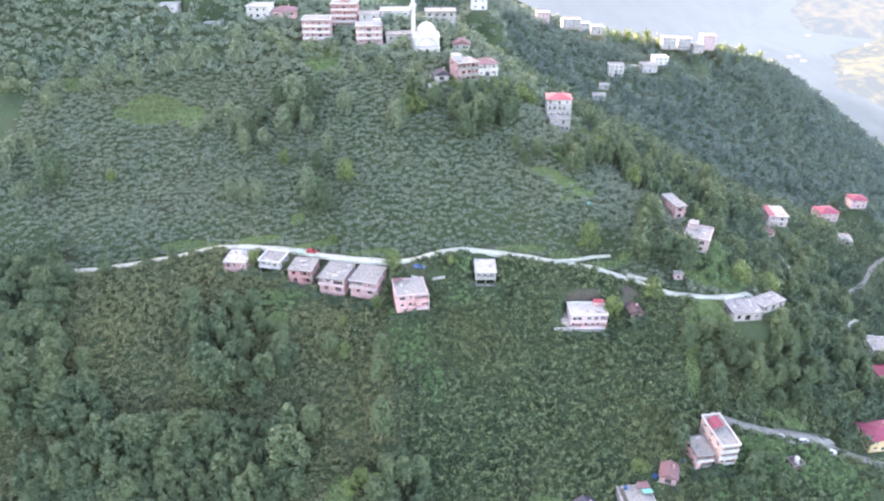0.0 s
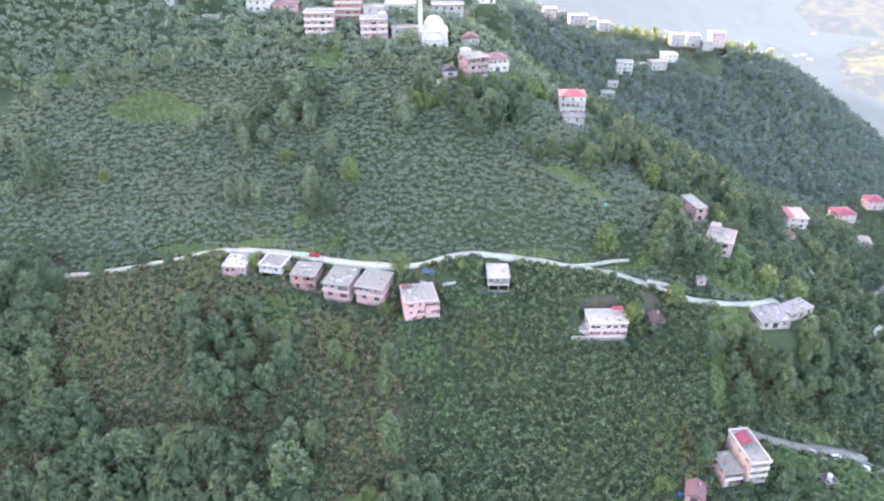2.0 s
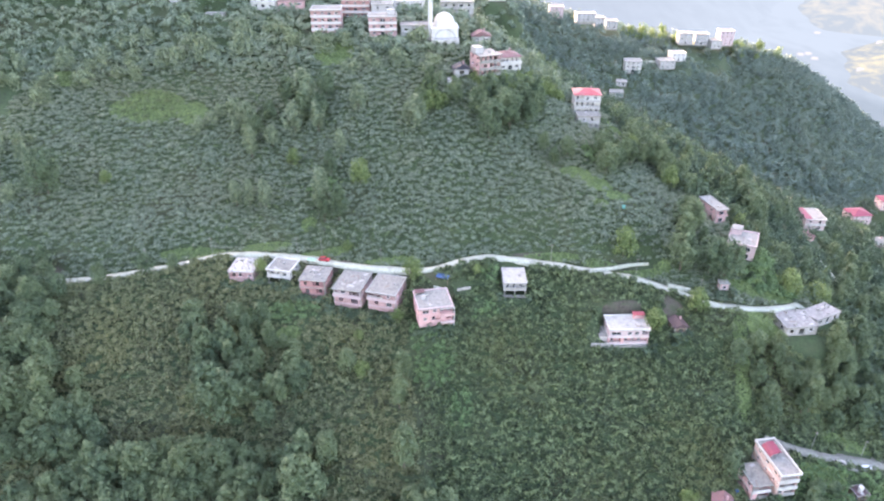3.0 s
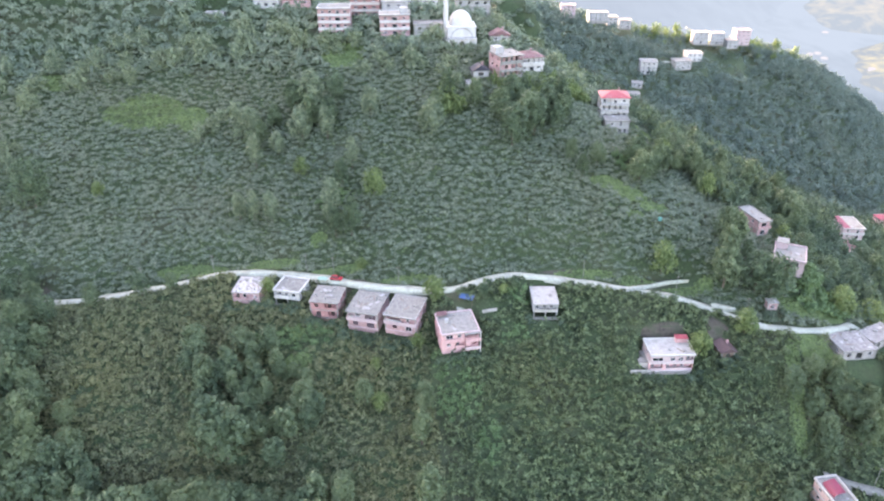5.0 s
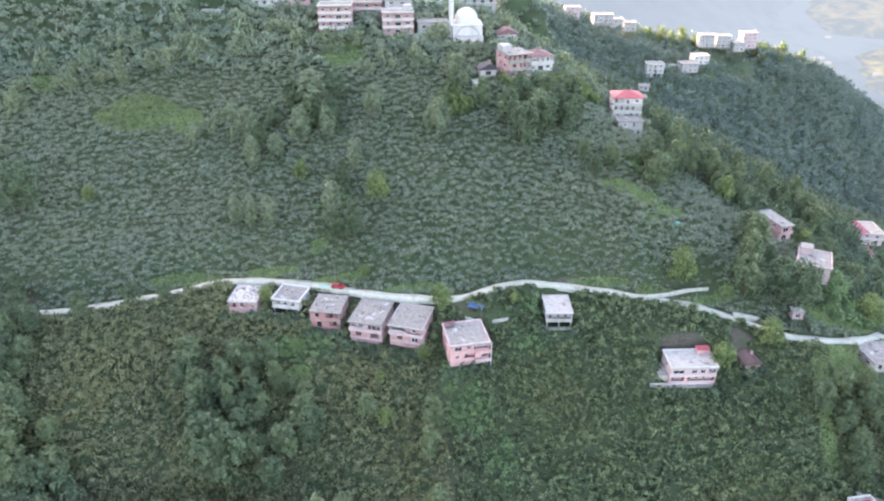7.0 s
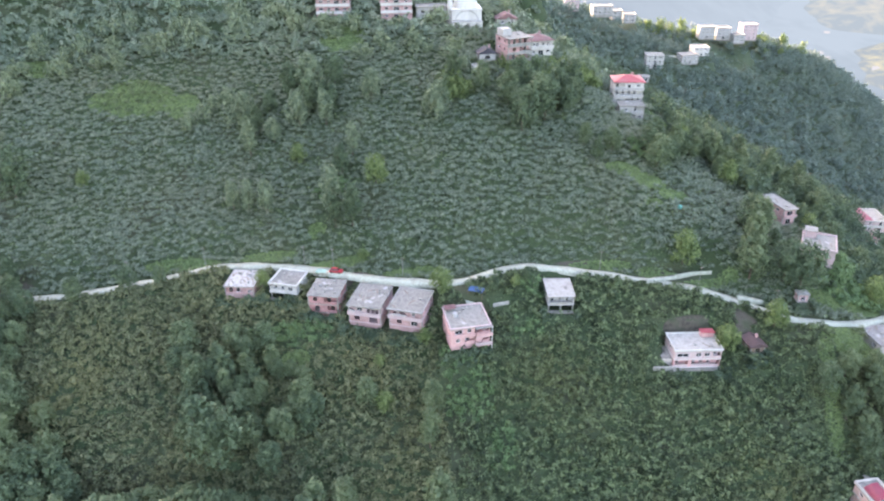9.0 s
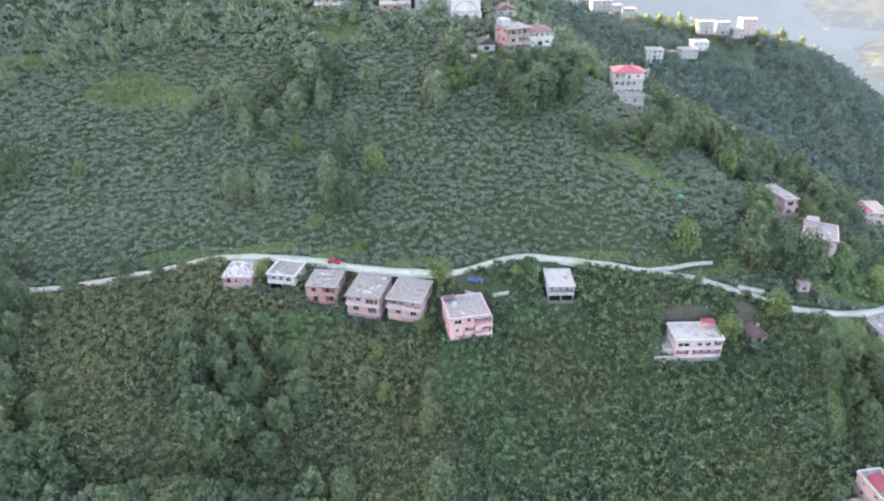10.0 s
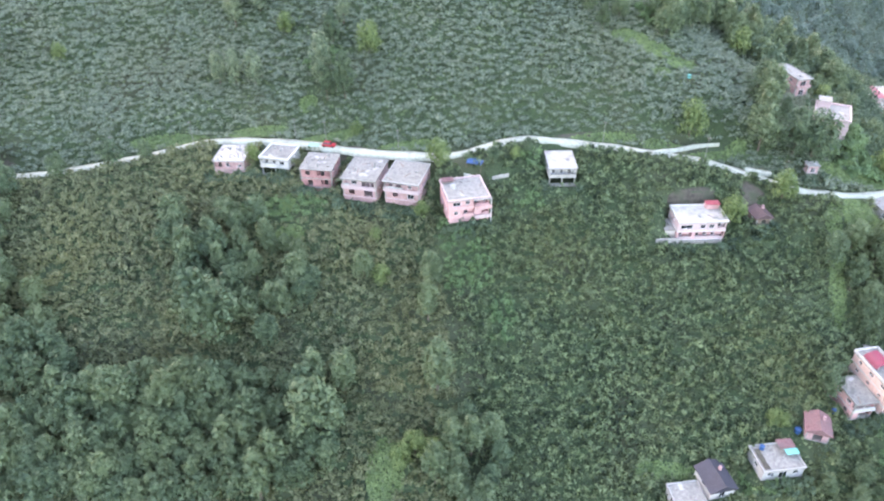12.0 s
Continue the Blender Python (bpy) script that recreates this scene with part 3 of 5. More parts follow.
def ribbon(name, line, half, material, label, category, lift=0.12, deep=1.2, end=1.0):
    """A road slab with a top and two sides, following a line."""
    p = np.array(line)
    d = np.gradient(p[:, :2], axis=0)
    d /= np.linalg.norm(d, axis=1)[:, None]
    side = np.stack([d[:, 1], -d[:, 0]], -1)
    wob = half + 0.25 * np.sin(np.arange(len(p)) * 0.9) + 0.2 * np.sin(np.arange(len(p)) * 0.37)
    wob = wob * np.linspace(1, end, len(p))
    rows = []
    for s, dz in ((-1, -deep), (-1, lift), (0, lift + 0.05), (1, lift), (1, -deep)):
        rows.append(np.concatenate([p[:, :2] + side * (wob * s)[:, None], (p[:, 2] + dz)[:, None]], 1))
    co = np.concatenate(rows)
    n = len(p)
    i = np.arange(n - 1)
    faces = np.concatenate([np.stack([k * n + i, (k + 1) * n + i, (k + 1) * n + i + 1, k * n + i + 1], -1) for k in range(4)])
    return tagged(quads(name, co, faces, material), label, category, kind="structure")


ribbon("road", LINES[0][0], 1.6, CONCRETE_ROAD, "pale concrete village road along the slope", "road")
pad = sample([(72.6, 238.2, 57.2), (76.5, 237.6, 56.6), (80.5, 236.9, 56.0)])
ribbon("turning_pad", pad, 0.9, CONCRETE_ROAD, "pale concrete turning pad beside the road", "road", end=0.5)
ribbon("track", LINES[1][0], 0.6, CONCRETE_ROAD, "short pale concrete side track", "road", end=0.1)
ribbon("lower_road", LINES[2][0], 1.9, ASPHALT, "grey narrow lower road past the houses", "road")
foot = sample(FOOTPATH)
foot[:, 2] = ground_z(foot[:, 0], foot[:, 1]) + 0.1
lot = sample([(120.5, 188.2, 20.9), (131, 190.2, 17.3), (143, 195.2, 14.0)])
lot[:, 2] = ground_z(lot[:, 0], lot[:, 1])
ribbon("parking_lot", lot, 3.3, ASPHALT, "worn grey parking place beside the lower road", "parking", lift=0.3)
ribbon("footpath", foot, 0.65, CONCRETE_ROAD, "pale footpath down to the valley houses", "path")
lanes = []
for name, points, half, lift, label in (
        ("village_lane", [(21, 347.5), (28, 350.5), (36, 360), (44, 376), (49, 392)], 1.5, 0.1, "pale lane leading round the spur"),
        ("far_lane", [(145.8, 579), (158, 592), (168, 602), (188, 615)], 1.4, 0.3, "pale lane between the houses on the far slope"),
        ("valley_path", [(207, 292), (197, 280), (190, 272), (187, 264)], 1.0, 0.1, "pale path down from the valley lane")):
    lane = sample([(px, py, 0) for px, py in points])
    lane[:, 2] = ground_z(lane[:, 0], lane[:, 1]) + lift
    lanes.append(lane)
    ribbon(name, lane, half, CONCRETE_ROAD, label, "road")
ramp = sample([(-15.5, 239.8, 62.2), (-13.2, 236, 61.2), (-10.5, 232.6, 59.8), (-8.2, 230.6, 58.4)])
lanes.append(ramp)
ribbon("driveway", ramp, 1.0, CONCRETE_ROAD, "pale concrete ramp from the road to the pink house", "path", deep=2.5)
ribbon("valley_road", LINES[3][0], 1.35, ASPHALT, "grey lane down in the valley", "road")


# ---- houses ----
def wall_run(bm, along, u0, u1, at, th, z0, z1, holes):
    """One storey of a wall with its openings left open. along 0: runs in x at y = at; 1: runs in y at x = at."""
    def slab(a, b, lo, hi):
        if b - a > 0.01 and hi - lo > 0.01:
            if along == 0:
                box(bm, a, b, at, at + th, lo, hi)
            else:
                box(bm, at, at + th, a, b, lo, hi)
    cur = u0
    for a, b, lo, hi in holes:
        slab(cur, a, z0, z1)
        slab(a, b, z0, lo)
        slab(a, b, hi, z1)
        cur = b
    slab(cur, u1, z0, z1)


def window_part(parent, along, a, b, at, lo, hi, inward):
    """A window with a frame, a mullion and a dark pane, set in an opening."""
    y0, y1 = sorted((at + inward * 0.08, at + inward * 0.16))
    m = (a + b) / 2
    rows = [(a, a + 0.09, lo, hi), (b - 0.09, b, lo, hi), (a + 0.09, b - 0.09, lo, lo + 0.09), (a + 0.09, b - 0.09, hi - 0.09, hi), (m - 0.04, m + 0.04, lo + 0.09, hi - 0.09)]
    bm = bmesh.new()
    for u0, u1, z0, z1 in rows:
        box(bm, *((u0, u1, y0, y1) if along == 0 else (y0, y1, u0, u1)), z0, z1)
    w = part("window", bm, FRAME, parent)
    bm = bmesh.new()
    c = (y0 + y1) / 2
    box(bm, *((a + 0.09, b - 0.09, c - 0.01, c + 0.01) if along == 0 else (c - 0.01, c + 0.01, a + 0.09, b - 0.09)), lo + 0.09, hi - 0.09)
    part("pane", bm, GLASS, w)


def openings(rng, length, z0, sh, raw, door, tight=3.1):
    n = max(1, int(length / tight))
    holes = []
    for i in range(n):
        c = -length / 2 + length * (i + 0.5) / n
        w = rng.uniform(1.1, 1.7)
        lo, hi = z0 + 0.95, z0 + sh - 0.65
        if door and i == n // 2:
            w, lo = rng.uniform(1.2, 2.4), z0 + 0.08
        holes.append((c - w / 2, c + w / 2, lo, hi))
    return holes


def build_house(p, seed):
    rng = random.Random(seed)
    w, l, sh, n, st = p["w"], p["l"], p["sh"], p["floors"], p["stilts"]
    z0 = p["base"]
    house = thing(p["name"], pose(p["x"], p["y"], z0, 0, 0, p["yaw"]), p["label"], p["name"], p["group"])
    c, s = math.cos(radians(p["yaw"])), math.sin(radians(p["yaw"]))
    low = min(ground_at(p["x"] + c * a - s * b, p["y"] + s * a + c * b) for a in (-w / 2, w / 2) for b in (-l / 2, l / 2)) - z0 - 0.8
    hw, hl = w / 2, l / 2
    if st:
        for a in (-hw + 0.3, 0, hw - 0.3):
            for b in (-hl + 0.3, hl - 0.3):
                boxes("stilt", [(a - 0.17, a + 0.17, b - 0.17, b + 0.17, low, st)], CONCRETE, house, "raw concrete column")
        boxes("ledge", [(-hw - 0.2, hw + 0.4, -hl - 0.9, -hl + 0.2, min(low, -0.4), 0.12)], ROOF_PALE, house)
        boxes("retaining_wall", [(-hw + 0.5, hw - 0.5, hl - 0.9, hl - 0.65, low, st)], CONCRETE, house)
    else:
        boxes("foundation", [(-hw + 0.05, hw - 0.05, -hl + 0.05, hl - 0.05, min(low, -0.5), 0.02)], p["wall"] if p["plinth"] else CONCRETE, house)
    far = p["y"] > 450
    bh = p["bandh"]
    for k in range(n):
        a, b = st + k * sh, st + (k + 1) * sh
        boxes("floor_slab", [(-hw - 0.12, hw + 0.12, -hl - 0.12 - (p["balcony"] if k else 0), hl + 0.12, a, a + bh)], p["band"] or (CONCRETE if p["raw"] else p["wall"]), house)
        bm = bmesh.new()
        t = 0.22
        sides = []
        front = [(u - d / 2, u + d / 2, a + bh + lo, min(a + bh + hi, b - 0.2)) for u, d, lo, hi in p["front"][k]] if p["front"] else openings(rng, w - 0.8, a + bh, sh - bh, p["raw"], k == 0 or p["balcony"] > 0)
        deep = [(max(u0, -hw + 0.3), min(u1, hw - 0.3), d) for f, u0, u1, d in p["loggia"] if f == k]
        front = [h for h in front if not any(h[1] > u0 and h[0] < u1 for u0, u1, d in deep)]
        recess = [(u0, u1, a + bh, b - 0.25) for u0, u1, d in deep]
        wall_run(bm, 0, -hw, hw, -hl, t, a + bh, b, sorted(front + recess))
        sides.append((0, front, -hl, 1))
        for u0, u1, d in deep:
            gaps = [(c - 0.55, c + 0.55, a + bh + 0.1, a + bh + 2.0) for c in np.arange(u0 + 1.1, u1 - 0.8, 2.3)]
            wall_run(bm, 0, u0, u1, -hl + d, 0.15, a + bh, b, gaps)
            sides.append((0, gaps, -hl + d, 1))
            for u, way in ((u0, -0.15), (u1, 0.0)):
                if abs(u) < hw - 0.35:
                    box(bm, u + way, u + way + 0.15, -hl + t, -hl + d, a + bh, b)
            boxes("balcony_rail", [(u0 + 0.02, u1 - 0.02, -hl - 0.1, -hl + 0.04, a + bh, a + bh + 0.9)], p["rail"] or p["band"] or p["wall"], house)
            for u in np.arange(u0 + 2.6, u1 - 1.2, 2.6):
                boxes("balcony_post", [(u, u + 0.16, -hl + 0.05, -hl + 0.2, a + bh, b - 0.25)], p["rail"] or p["band"] or p["wall"], house)
        wall_run(bm, 0, -hw, hw, hl - t, t, a + bh, b, [])
        for at, inward in ((-hw, 1), (hw - t, -1)):
            holes = openings(rng, l - 1.2, a + bh, sh - bh, p["raw"], False, 3.8)
            for u0, u1, d in deep:
                if (u0 if inward > 0 else -u1) < -hw + 0.35:
                    holes = [h for h in holes if h[0] > -hl + d + 0.2]
                    open_corner = [(-hl + t + 0.1, -hl + d, a + bh + 0.9, b - 0.25)]
                    break
            else:
                open_corner = []
            wall_run(bm, 1, -hl + t, hl - t, at, t, a + bh, b, open_corner + holes)
            sides.append((1, holes, -hw if inward > 0 else hw, inward))
        bmesh.ops.remove_doubles(bm, verts=bm.verts, dist=0.002)
        part("wall", bm, p["walls"][k] if p["walls"] else p["wall"], house)
        for along, holes, at, inward in sides:
            for h in holes:
                if p["raw"] and rng.random() < 0.65:
                    continue
                window_part(house, along, h[0], h[1], at, h[2], h[3], inward)
        if p["raw"]:
            for x in (-hw - 0.03, hw - 0.27):
                for y in (-hl - 0.03, hl - 0.27):
                    boxes("column", [(x, x + 0.3, y, y + 0.3, a + bh, b)], CONCRETE, house)
        if k and p["balcony"]:
            d = p["balcony"]
            z = a + bh
            rail = [(-hw, hw, -hl - d - 0.1, -hl - d, z, z + 0.85), (-hw - 0.1, -hw, -hl - d - 0.1, -hl - 0.12, z, z + 0.85), (hw, hw + 0.1, -hl - d - 0.1, -hl - 0.12, z, z + 0.85)]
            boxes("balcony_rail", rail, p["band"] or p["wall"], house)
    top = st + n * sh
    if p["kind"] == "flat":
        e = 0.28
        fb = p["balcony"] * 0.9
        boxes("roof", [(-hw - e, hw + e, -hl - e - fb, hl + e, top, top + 0.24)], p["cover"], house)
        ph = p["parapet"]
        if ph:
            g, z = p["pw"], top + 0.24
            y0 = -hl - e - fb
            boxes("parapet", [(-hw - e, hw + e, y0, y0 + g, z, z + ph), (-hw - e, hw + e, hl + e - g, hl + e, z, z + ph),
                              (-hw - e, -hw - e + g, y0 + g, hl + e - g, z, z + ph), (hw + e - g, hw + e, y0 + g, hl + e - g, z, z + ph)],
                  p["rim"] or ((p["band"] or p["wall"]) if not p["raw"] else CONCRETE), house)
        for i in range(p["stubs"]):
            x, y = rng.uniform(-hw + 0.4, hw - 0.4), rng.uniform(-hl + 0.4, hl - 0.4)
            hgt = rng.uniform(0.4, 1.1)
            boxes("column_stub", [(x - 0.16, x + 0.16, y - 0.16, y + 0.16, top + 0.24, top + 0.24 + hgt)], CONCRETE, house)
        for i in range(p["clutter"] if p["y"] < 400 else 0):
            x, y = rng.uniform(-hw + 0.7, hw - 0.7), rng.uniform(-hl + 0.7, hl - 0.7)
            kind = rng.choice(("board", "concrete_block", "sack", "roof_sheet"))
            dx, dy, dz = {"board": (1.3, 0.12, 0.08), "concrete_block": (0.5, 0.35, 0.4), "sack": (0.35, 0.25, 0.22), "roof_sheet": (0.9, 0.5, 0.05)}[kind]
            bm = bmesh.new()
            box(bm, -dx, dx, -dy, dy, 0, dz)
            if kind == "sack":
                bmesh.ops.bevel(bm, geom=bm.edges[:], offset=0.08, segments=2, affect="EDGES")
            bmesh.ops.transform(bm, matrix=pose(x, y, top + 0.25, 0, 0, rng.uniform(0, 180)), verts=bm.verts)
            part(kind, bm, {"board": TIMBER, "concrete_block": CONCRETE, "sack": PALE_GREY, "roof_sheet": rng.choice((ROOF_WHITE, PALE_GREY, ROOF_GREY))}[kind], house)
    else:
        e, hgt = 0.55, 1.7 if p["kind"] == "hip" else min(2.2, w * 0.3)
        bm = bmesh.new()
        if p["kind"] == "hip":
            rx, ry = max(hw - hl, 0) + 0.4, max(hl - hw, 0) + 0.4
        else:
            rx, ry = 0.02, hl + e
        pts = [(-hw - e, -hl - e, top), (hw + e, -hl - e, top), (hw + e, hl + e, top), (-hw - e, hl + e, top)]
        low4 = [bm.verts.new((x, y, z - 0.0)) for x, y, z in pts]
        eave = [bm.verts.new((x, y, z + 0.16)) for x, y, z in pts]
        up = [bm.verts.new((x, y, top + 0.16 + hgt)) for x, y in ((-rx, -ry), (rx, -ry), (rx, ry), (-rx, ry))]
        bm.faces.new(low4[::-1])
        bm.faces.new(up)
        for i in range(4):
            j = (i + 1) % 4
            bm.faces.new((low4[i], low4[j], eave[j], eave[i]))
            bm.faces.new((eave[i], eave[j], up[j], up[i]))
        part("roof", bm, p["cover"], house)
        if not far:
            boxes("chimney", [(hw * 0.3, hw * 0.3 + 0.6, hl * 0.2, hl * 0.2 + 0.6, top + 0.3, top + hgt + 0.8)], PALE_BRICK, house)
    if p["tank"]:
        bm = bmesh.new()
        prism(bm, circle(-hw + 2.6, hl * 0.1, 0.8), top + 0.24, top + 1.5)
        part("water_tank", bm, p["tank"], house, "white plastic water tank")
    return house


built = [build_house(p, 100 + i) for i, p in enumerate(PLANS)]


# ---- greenery ----
MEADOWS = [(44, 280, 6, 3.0), (52, 276, 6, 3.4), (60, 271.5, 5, 2.6), (52, 267, 3, 1.6), (101, 224, 5, 4), (93.5, 217, 2.6, 7), (92, 206, 2.6, 8), (-137, 321.5, 16, 7), (-116.5, 318, 6.5, 4.5), (-179, 338.5, 8, 4),
           (52, 246, 9, 2.4), (-62, 219, 4.5, 3), (-63, 229, 2, 3), (-34, 163, 4.5, 7), (108, 240.5, 12, 4), (66, 246, 9, 3.5), (103, 221, 6, 2.6), (36, 164.5, 8, 1.8), (112, 182, 8, 3), (126, 197, 11, 2.2), (69, 323, 4, 5), (-60, 263, 3, 2), (-57, 341, 9, 7)]
VERGES = [(-104, 257, 12, 2.6), (-76, 257.5, 10, 2), (-52, 252.5, 9, 1.8), (-28, 246, 9, 1.8), (32, 248, 10, 1.8)]
MEADOWS += VERGES
TERRACE = (-137, 321.5, 16, 7)
REEDS = [(-12, 208, 8, 7), (-3, 196, 4, 6), (-15, 216, 6, 3.5), (-60, 226, 9, 4), (-70, 227, 8, 3), (112, 177, 12, 8), (135, 178, 16, 8), (98, 168, 7, 7), (55, 292, 7, 6), (-56, 276, 5, 4), (6, 226, 5, 3), (10, 237, 6, 3), (60, 160, 6, 4)]
LIGHT_SHRUBS = [(7, 323, 6, 5), (18, 320, 8, 6), (30, 326, 7, 5), (39, 330, 5, 4), (-14, 308, 6, 5)]
YARDS = [(44.5, 219, 5, 5), (54.5, 215.5, 8, 2), (-4, 232, 6, 3), (101.5, 176, 4, 6), (72, 169.5, 4, 4), (56, 161, 4, 3), (16, 229, 5, 3), (120, 218.5, 12, 3), (131, 190.8, 12, 4.4), (157, 198, 4, 6)]
BARE = [(55, 227.6, 7, 2.4), (71.5, 228.5, 3.4, 4.2), (-46, 246, 5, 2), (24, 249, 8, 1.3), (-160, 252, 10, 3)]


def inside(x, y, spots, grow=0.0):
    hit = np.zeros(x.shape, bool)
    for cx, cy, rx, ry in spots:
        edge = 1 + 0.3 * np.sin(x * 0.9 + cy) * np.cos(y * 1.1 + cx) + 0.2 * np.sin(x * 2.3 - y * 1.7)
        hit |= ((x - cx) / (rx + grow)) ** 2 + ((y - cy) / (ry + grow)) ** 2 < edge
    return hit


WAYS = [line for line, _ in LINES]
NARROW = [foot, *lanes]


def clear(x, y, road=2.3, pad=1.1, front=1.8):
    """Where nothing stands in the way of a plant."""
    ok = np.ones(x.shape, bool)
    for lines, gap in ((WAYS, road), (NARROW, road * 0.8)):
        for line in lines:
            for px, py, _z in line:
                ok &= (x - px) ** 2 + (y - py) ** 2 > gap * gap
    for px, py, yaw, w, l, _z in PADS:
        c, s = math.cos(yaw), math.sin(yaw)
        u, v = (x - px) * c + (y - py) * s, (y - py) * c - (x - px) * s
        ok &= ~((np.abs(u) < w / 2 + pad) & (v < l / 2 + pad) & (v > -l / 2 - pad - front))
    return ok


def leaves(rng, centre, normal, half, loose=0.45):
    """Three-cornered leaf sprays round the given places, facing roughly along the given ways."""
    n = len(centre)
    nn = normal + rng.normal(0, loose, (n, 3))
    nn /= np.linalg.norm(nn, axis=1)[:, None]
    t1 = np.cross(nn, rng.normal(0, 1, (n, 3)))
    t1 /= np.linalg.norm(t1, axis=1)[:, None]
    t2 = np.cross(nn, t1)
    a, b = half[:, None] * 1.35, half[:, None] * rng.uniform(0.65, 1.0, (n, 1))
    bend = nn * half[:, None] * 0.35
    return np.stack([centre + t1 * a - bend, centre - t1 * a * 0.6 + t2 * b + bend, centre - t1 * a * 0.6 - t2 * b + bend], 1)


def clump(rng, n, size=(0.15, 0.3), flat=0.8, heads=5, reach=0.62):
    """A bush or a far crown about one unit in radius: ragged leaf sprays over uneven heads."""
    turn = rng.uniform(0, 6.28) + np.arange(heads) * 6.28 / heads * (1 if heads < 7 else 2.3)
    out = rng.uniform(0.25, reach, heads)
    lift = rng.uniform(0.05, 0.7, heads) if heads < 7 else np.linspace(-0.25, 0.85, heads) + rng.uniform(-0.12, 0.12, heads)
    at = np.stack([out * np.cos(turn), out * np.sin(turn), lift], -1)
    if heads >= 7:
        at[:, :2] *= np.sqrt(np.clip(1.1 - np.abs(lift - 0.25), 0.15, 1))[:, None]
    wide = rng.uniform(0.34, 0.62, heads)
    pick = rng.integers(0, heads, n)
    d = rng.normal(0, 1, (n, 3))
    d[:, 2] = np.abs(d[:, 2]) * 1.15 - 0.3
    d /= np.linalg.norm(d, axis=1)[:, None]
    c = (at[pick] + d * (wide[pick] + rng.normal(0, 0.12, n))[:, None]) * np.array([1, 1, flat]) + np.array([0, 0, flat * 0.45])
    return leaves(rng, c, d + np.array([0, 0, 0.4]), rng.uniform(*size, n), 0.5)


def dome(rng, at, r, flat, around, up, full=False):
    """The solid inside of a bush or a crown's lobe: uneven rings of quads."""
    lat = np.linspace(-0.5 * math.pi if full else -0.2, 0.5 * math.pi, up + 1)
    lon = np.linspace(0, 2 * math.pi, around, endpoint=False)
    rr = r * rng.uniform(0.85, 1.08, (up + 1, around))
    rr[-1] = r
    g = np.stack([rr * np.cos(lat)[:, None] * np.cos(lon), rr * np.cos(lat)[:, None] * np.sin(lon), rr * flat * np.sin(lat)[:, None] + (0 if full else flat * 0.5)], -1) + at
    h = np.roll(g, -1, axis=1)
    return np.stack([g[:-1], h[:-1], h[1:], g[1:]], 2).reshape(-1, 4, 3)


def scatter(name, x, y, radius, material, label, seed, n=56, size=(0.15, 0.3), kinds=14, sink=0.1, tall=(0.8, 1.25), heads=5):
    """One joined mesh of many bushes standing on the ground."""
    rng = np.random.default_rng(seed)
    shapes = [clump(rng, n, size, heads=heads) for _ in range(kinds)]
    z = ground_z(x, y)
    pick = rng.integers(0, kinds, len(x))
    turn = rng.uniform(0, 2 * math.pi, len(x))
    up = radius * rng.uniform(*tall, len(x))
    chunks = []
    for k in range(kinds):
        i = np.nonzero(pick == k)[0]
        s = shapes[k].reshape(-1, 3)
        c, sn = np.cos(turn[i])[:, None], np.sin(turn[i])[:, None]
        px = (s[None, :, 0] * c - s[None, :, 1] * sn) * radius[i, None] + x[i, None]
        py = (s[None, :, 0] * sn + s[None, :, 1] * c) * radius[i, None] + y[i, None]
        pz = s[None, :, 2] * up[i, None] + z[i, None] - sink * radius[i, None]
        chunks.append(np.stack([px, py, pz], -1).reshape(-1, 3))
    co = np.concatenate(chunks)
    faces = np.arange(len(co)).reshape(-1, 3)
    return tagged(quads(name, co, faces, material), label, "bushes", kind="stuff")


def jitter(x0, x1, y0, y1, step, seed, shift=0.5):
    rng = np.random.default_rng(seed)
    gx, gy = np.meshgrid(np.arange(x0, x1, step), np.arange(y0, y1, step * 0.9))
    gx = gx + (np.arange(gx.shape[0]) % 2)[:, None] * step * 0.5
    return (gx + rng.uniform(-shift, shift, gx.shape) * step).ravel(), (gy + rng.uniform(-shift, shift, gx.shape) * step).ravel(), rng


def spur(x, y):
    """Metres past the spur's edge, on the valley side."""
    return x - (105 - 0.62 * (y - 200))


# hazel orchards on the near slope
x, y, rng = jitter(-195, 150, 140, 348, 2.1, 11, 0.4)
lane = np.abs(x - (-20 + (217 - y) * 0.15)) < 1.2
ok = clear(x, y, 2.5, 0.9, 0.3) & ~inside(x, y, MEADOWS + REEDS + LIGHT_SHRUBS + BARE + YARDS + [(113, 248, 12, 7.5)]) & (spur(x, y) < 45) & ~(lane & (y < 218))
thin = np.sin(x * 0.05 + 1.3) * np.cos(y * 0.07) + rng.uniform(-1, 1, len(x))
ok &= thin > -1.8
x, y = x[ok], y[ok]
size = np.random.default_rng(3).triangular(0.9, 1.35, 2.1, len(x))
road_y = np.interp(x, LINES[0][0][:, 0], LINES[0][0][:, 1])
west, east = (y < road_y) & (x < -20 + (217 - y) * 0.15), (y < road_y) & (x >= -20 + (217 - y) * 0.15)
for pick, mat_, label, seed in ((west, HAZEL_WEST, "olive green hazel bushes below the road", 5), (east, HAZEL_EAST, "deep green hazel orchard below the road", 15), (y >= road_y, HAZEL_UPPER, "hazel bushes above the road, paled for haze", 25)):
    scatter("hazel_bushes", x[pick], y[pick], size[pick], mat_, label, seed, n=64 if seed == 25 else 58, size=(0.11, 0.21) if seed == 25 else (0.13, 0.25), tall=(0.6, 1.2) if seed == 25 else (0.75, 1.6))

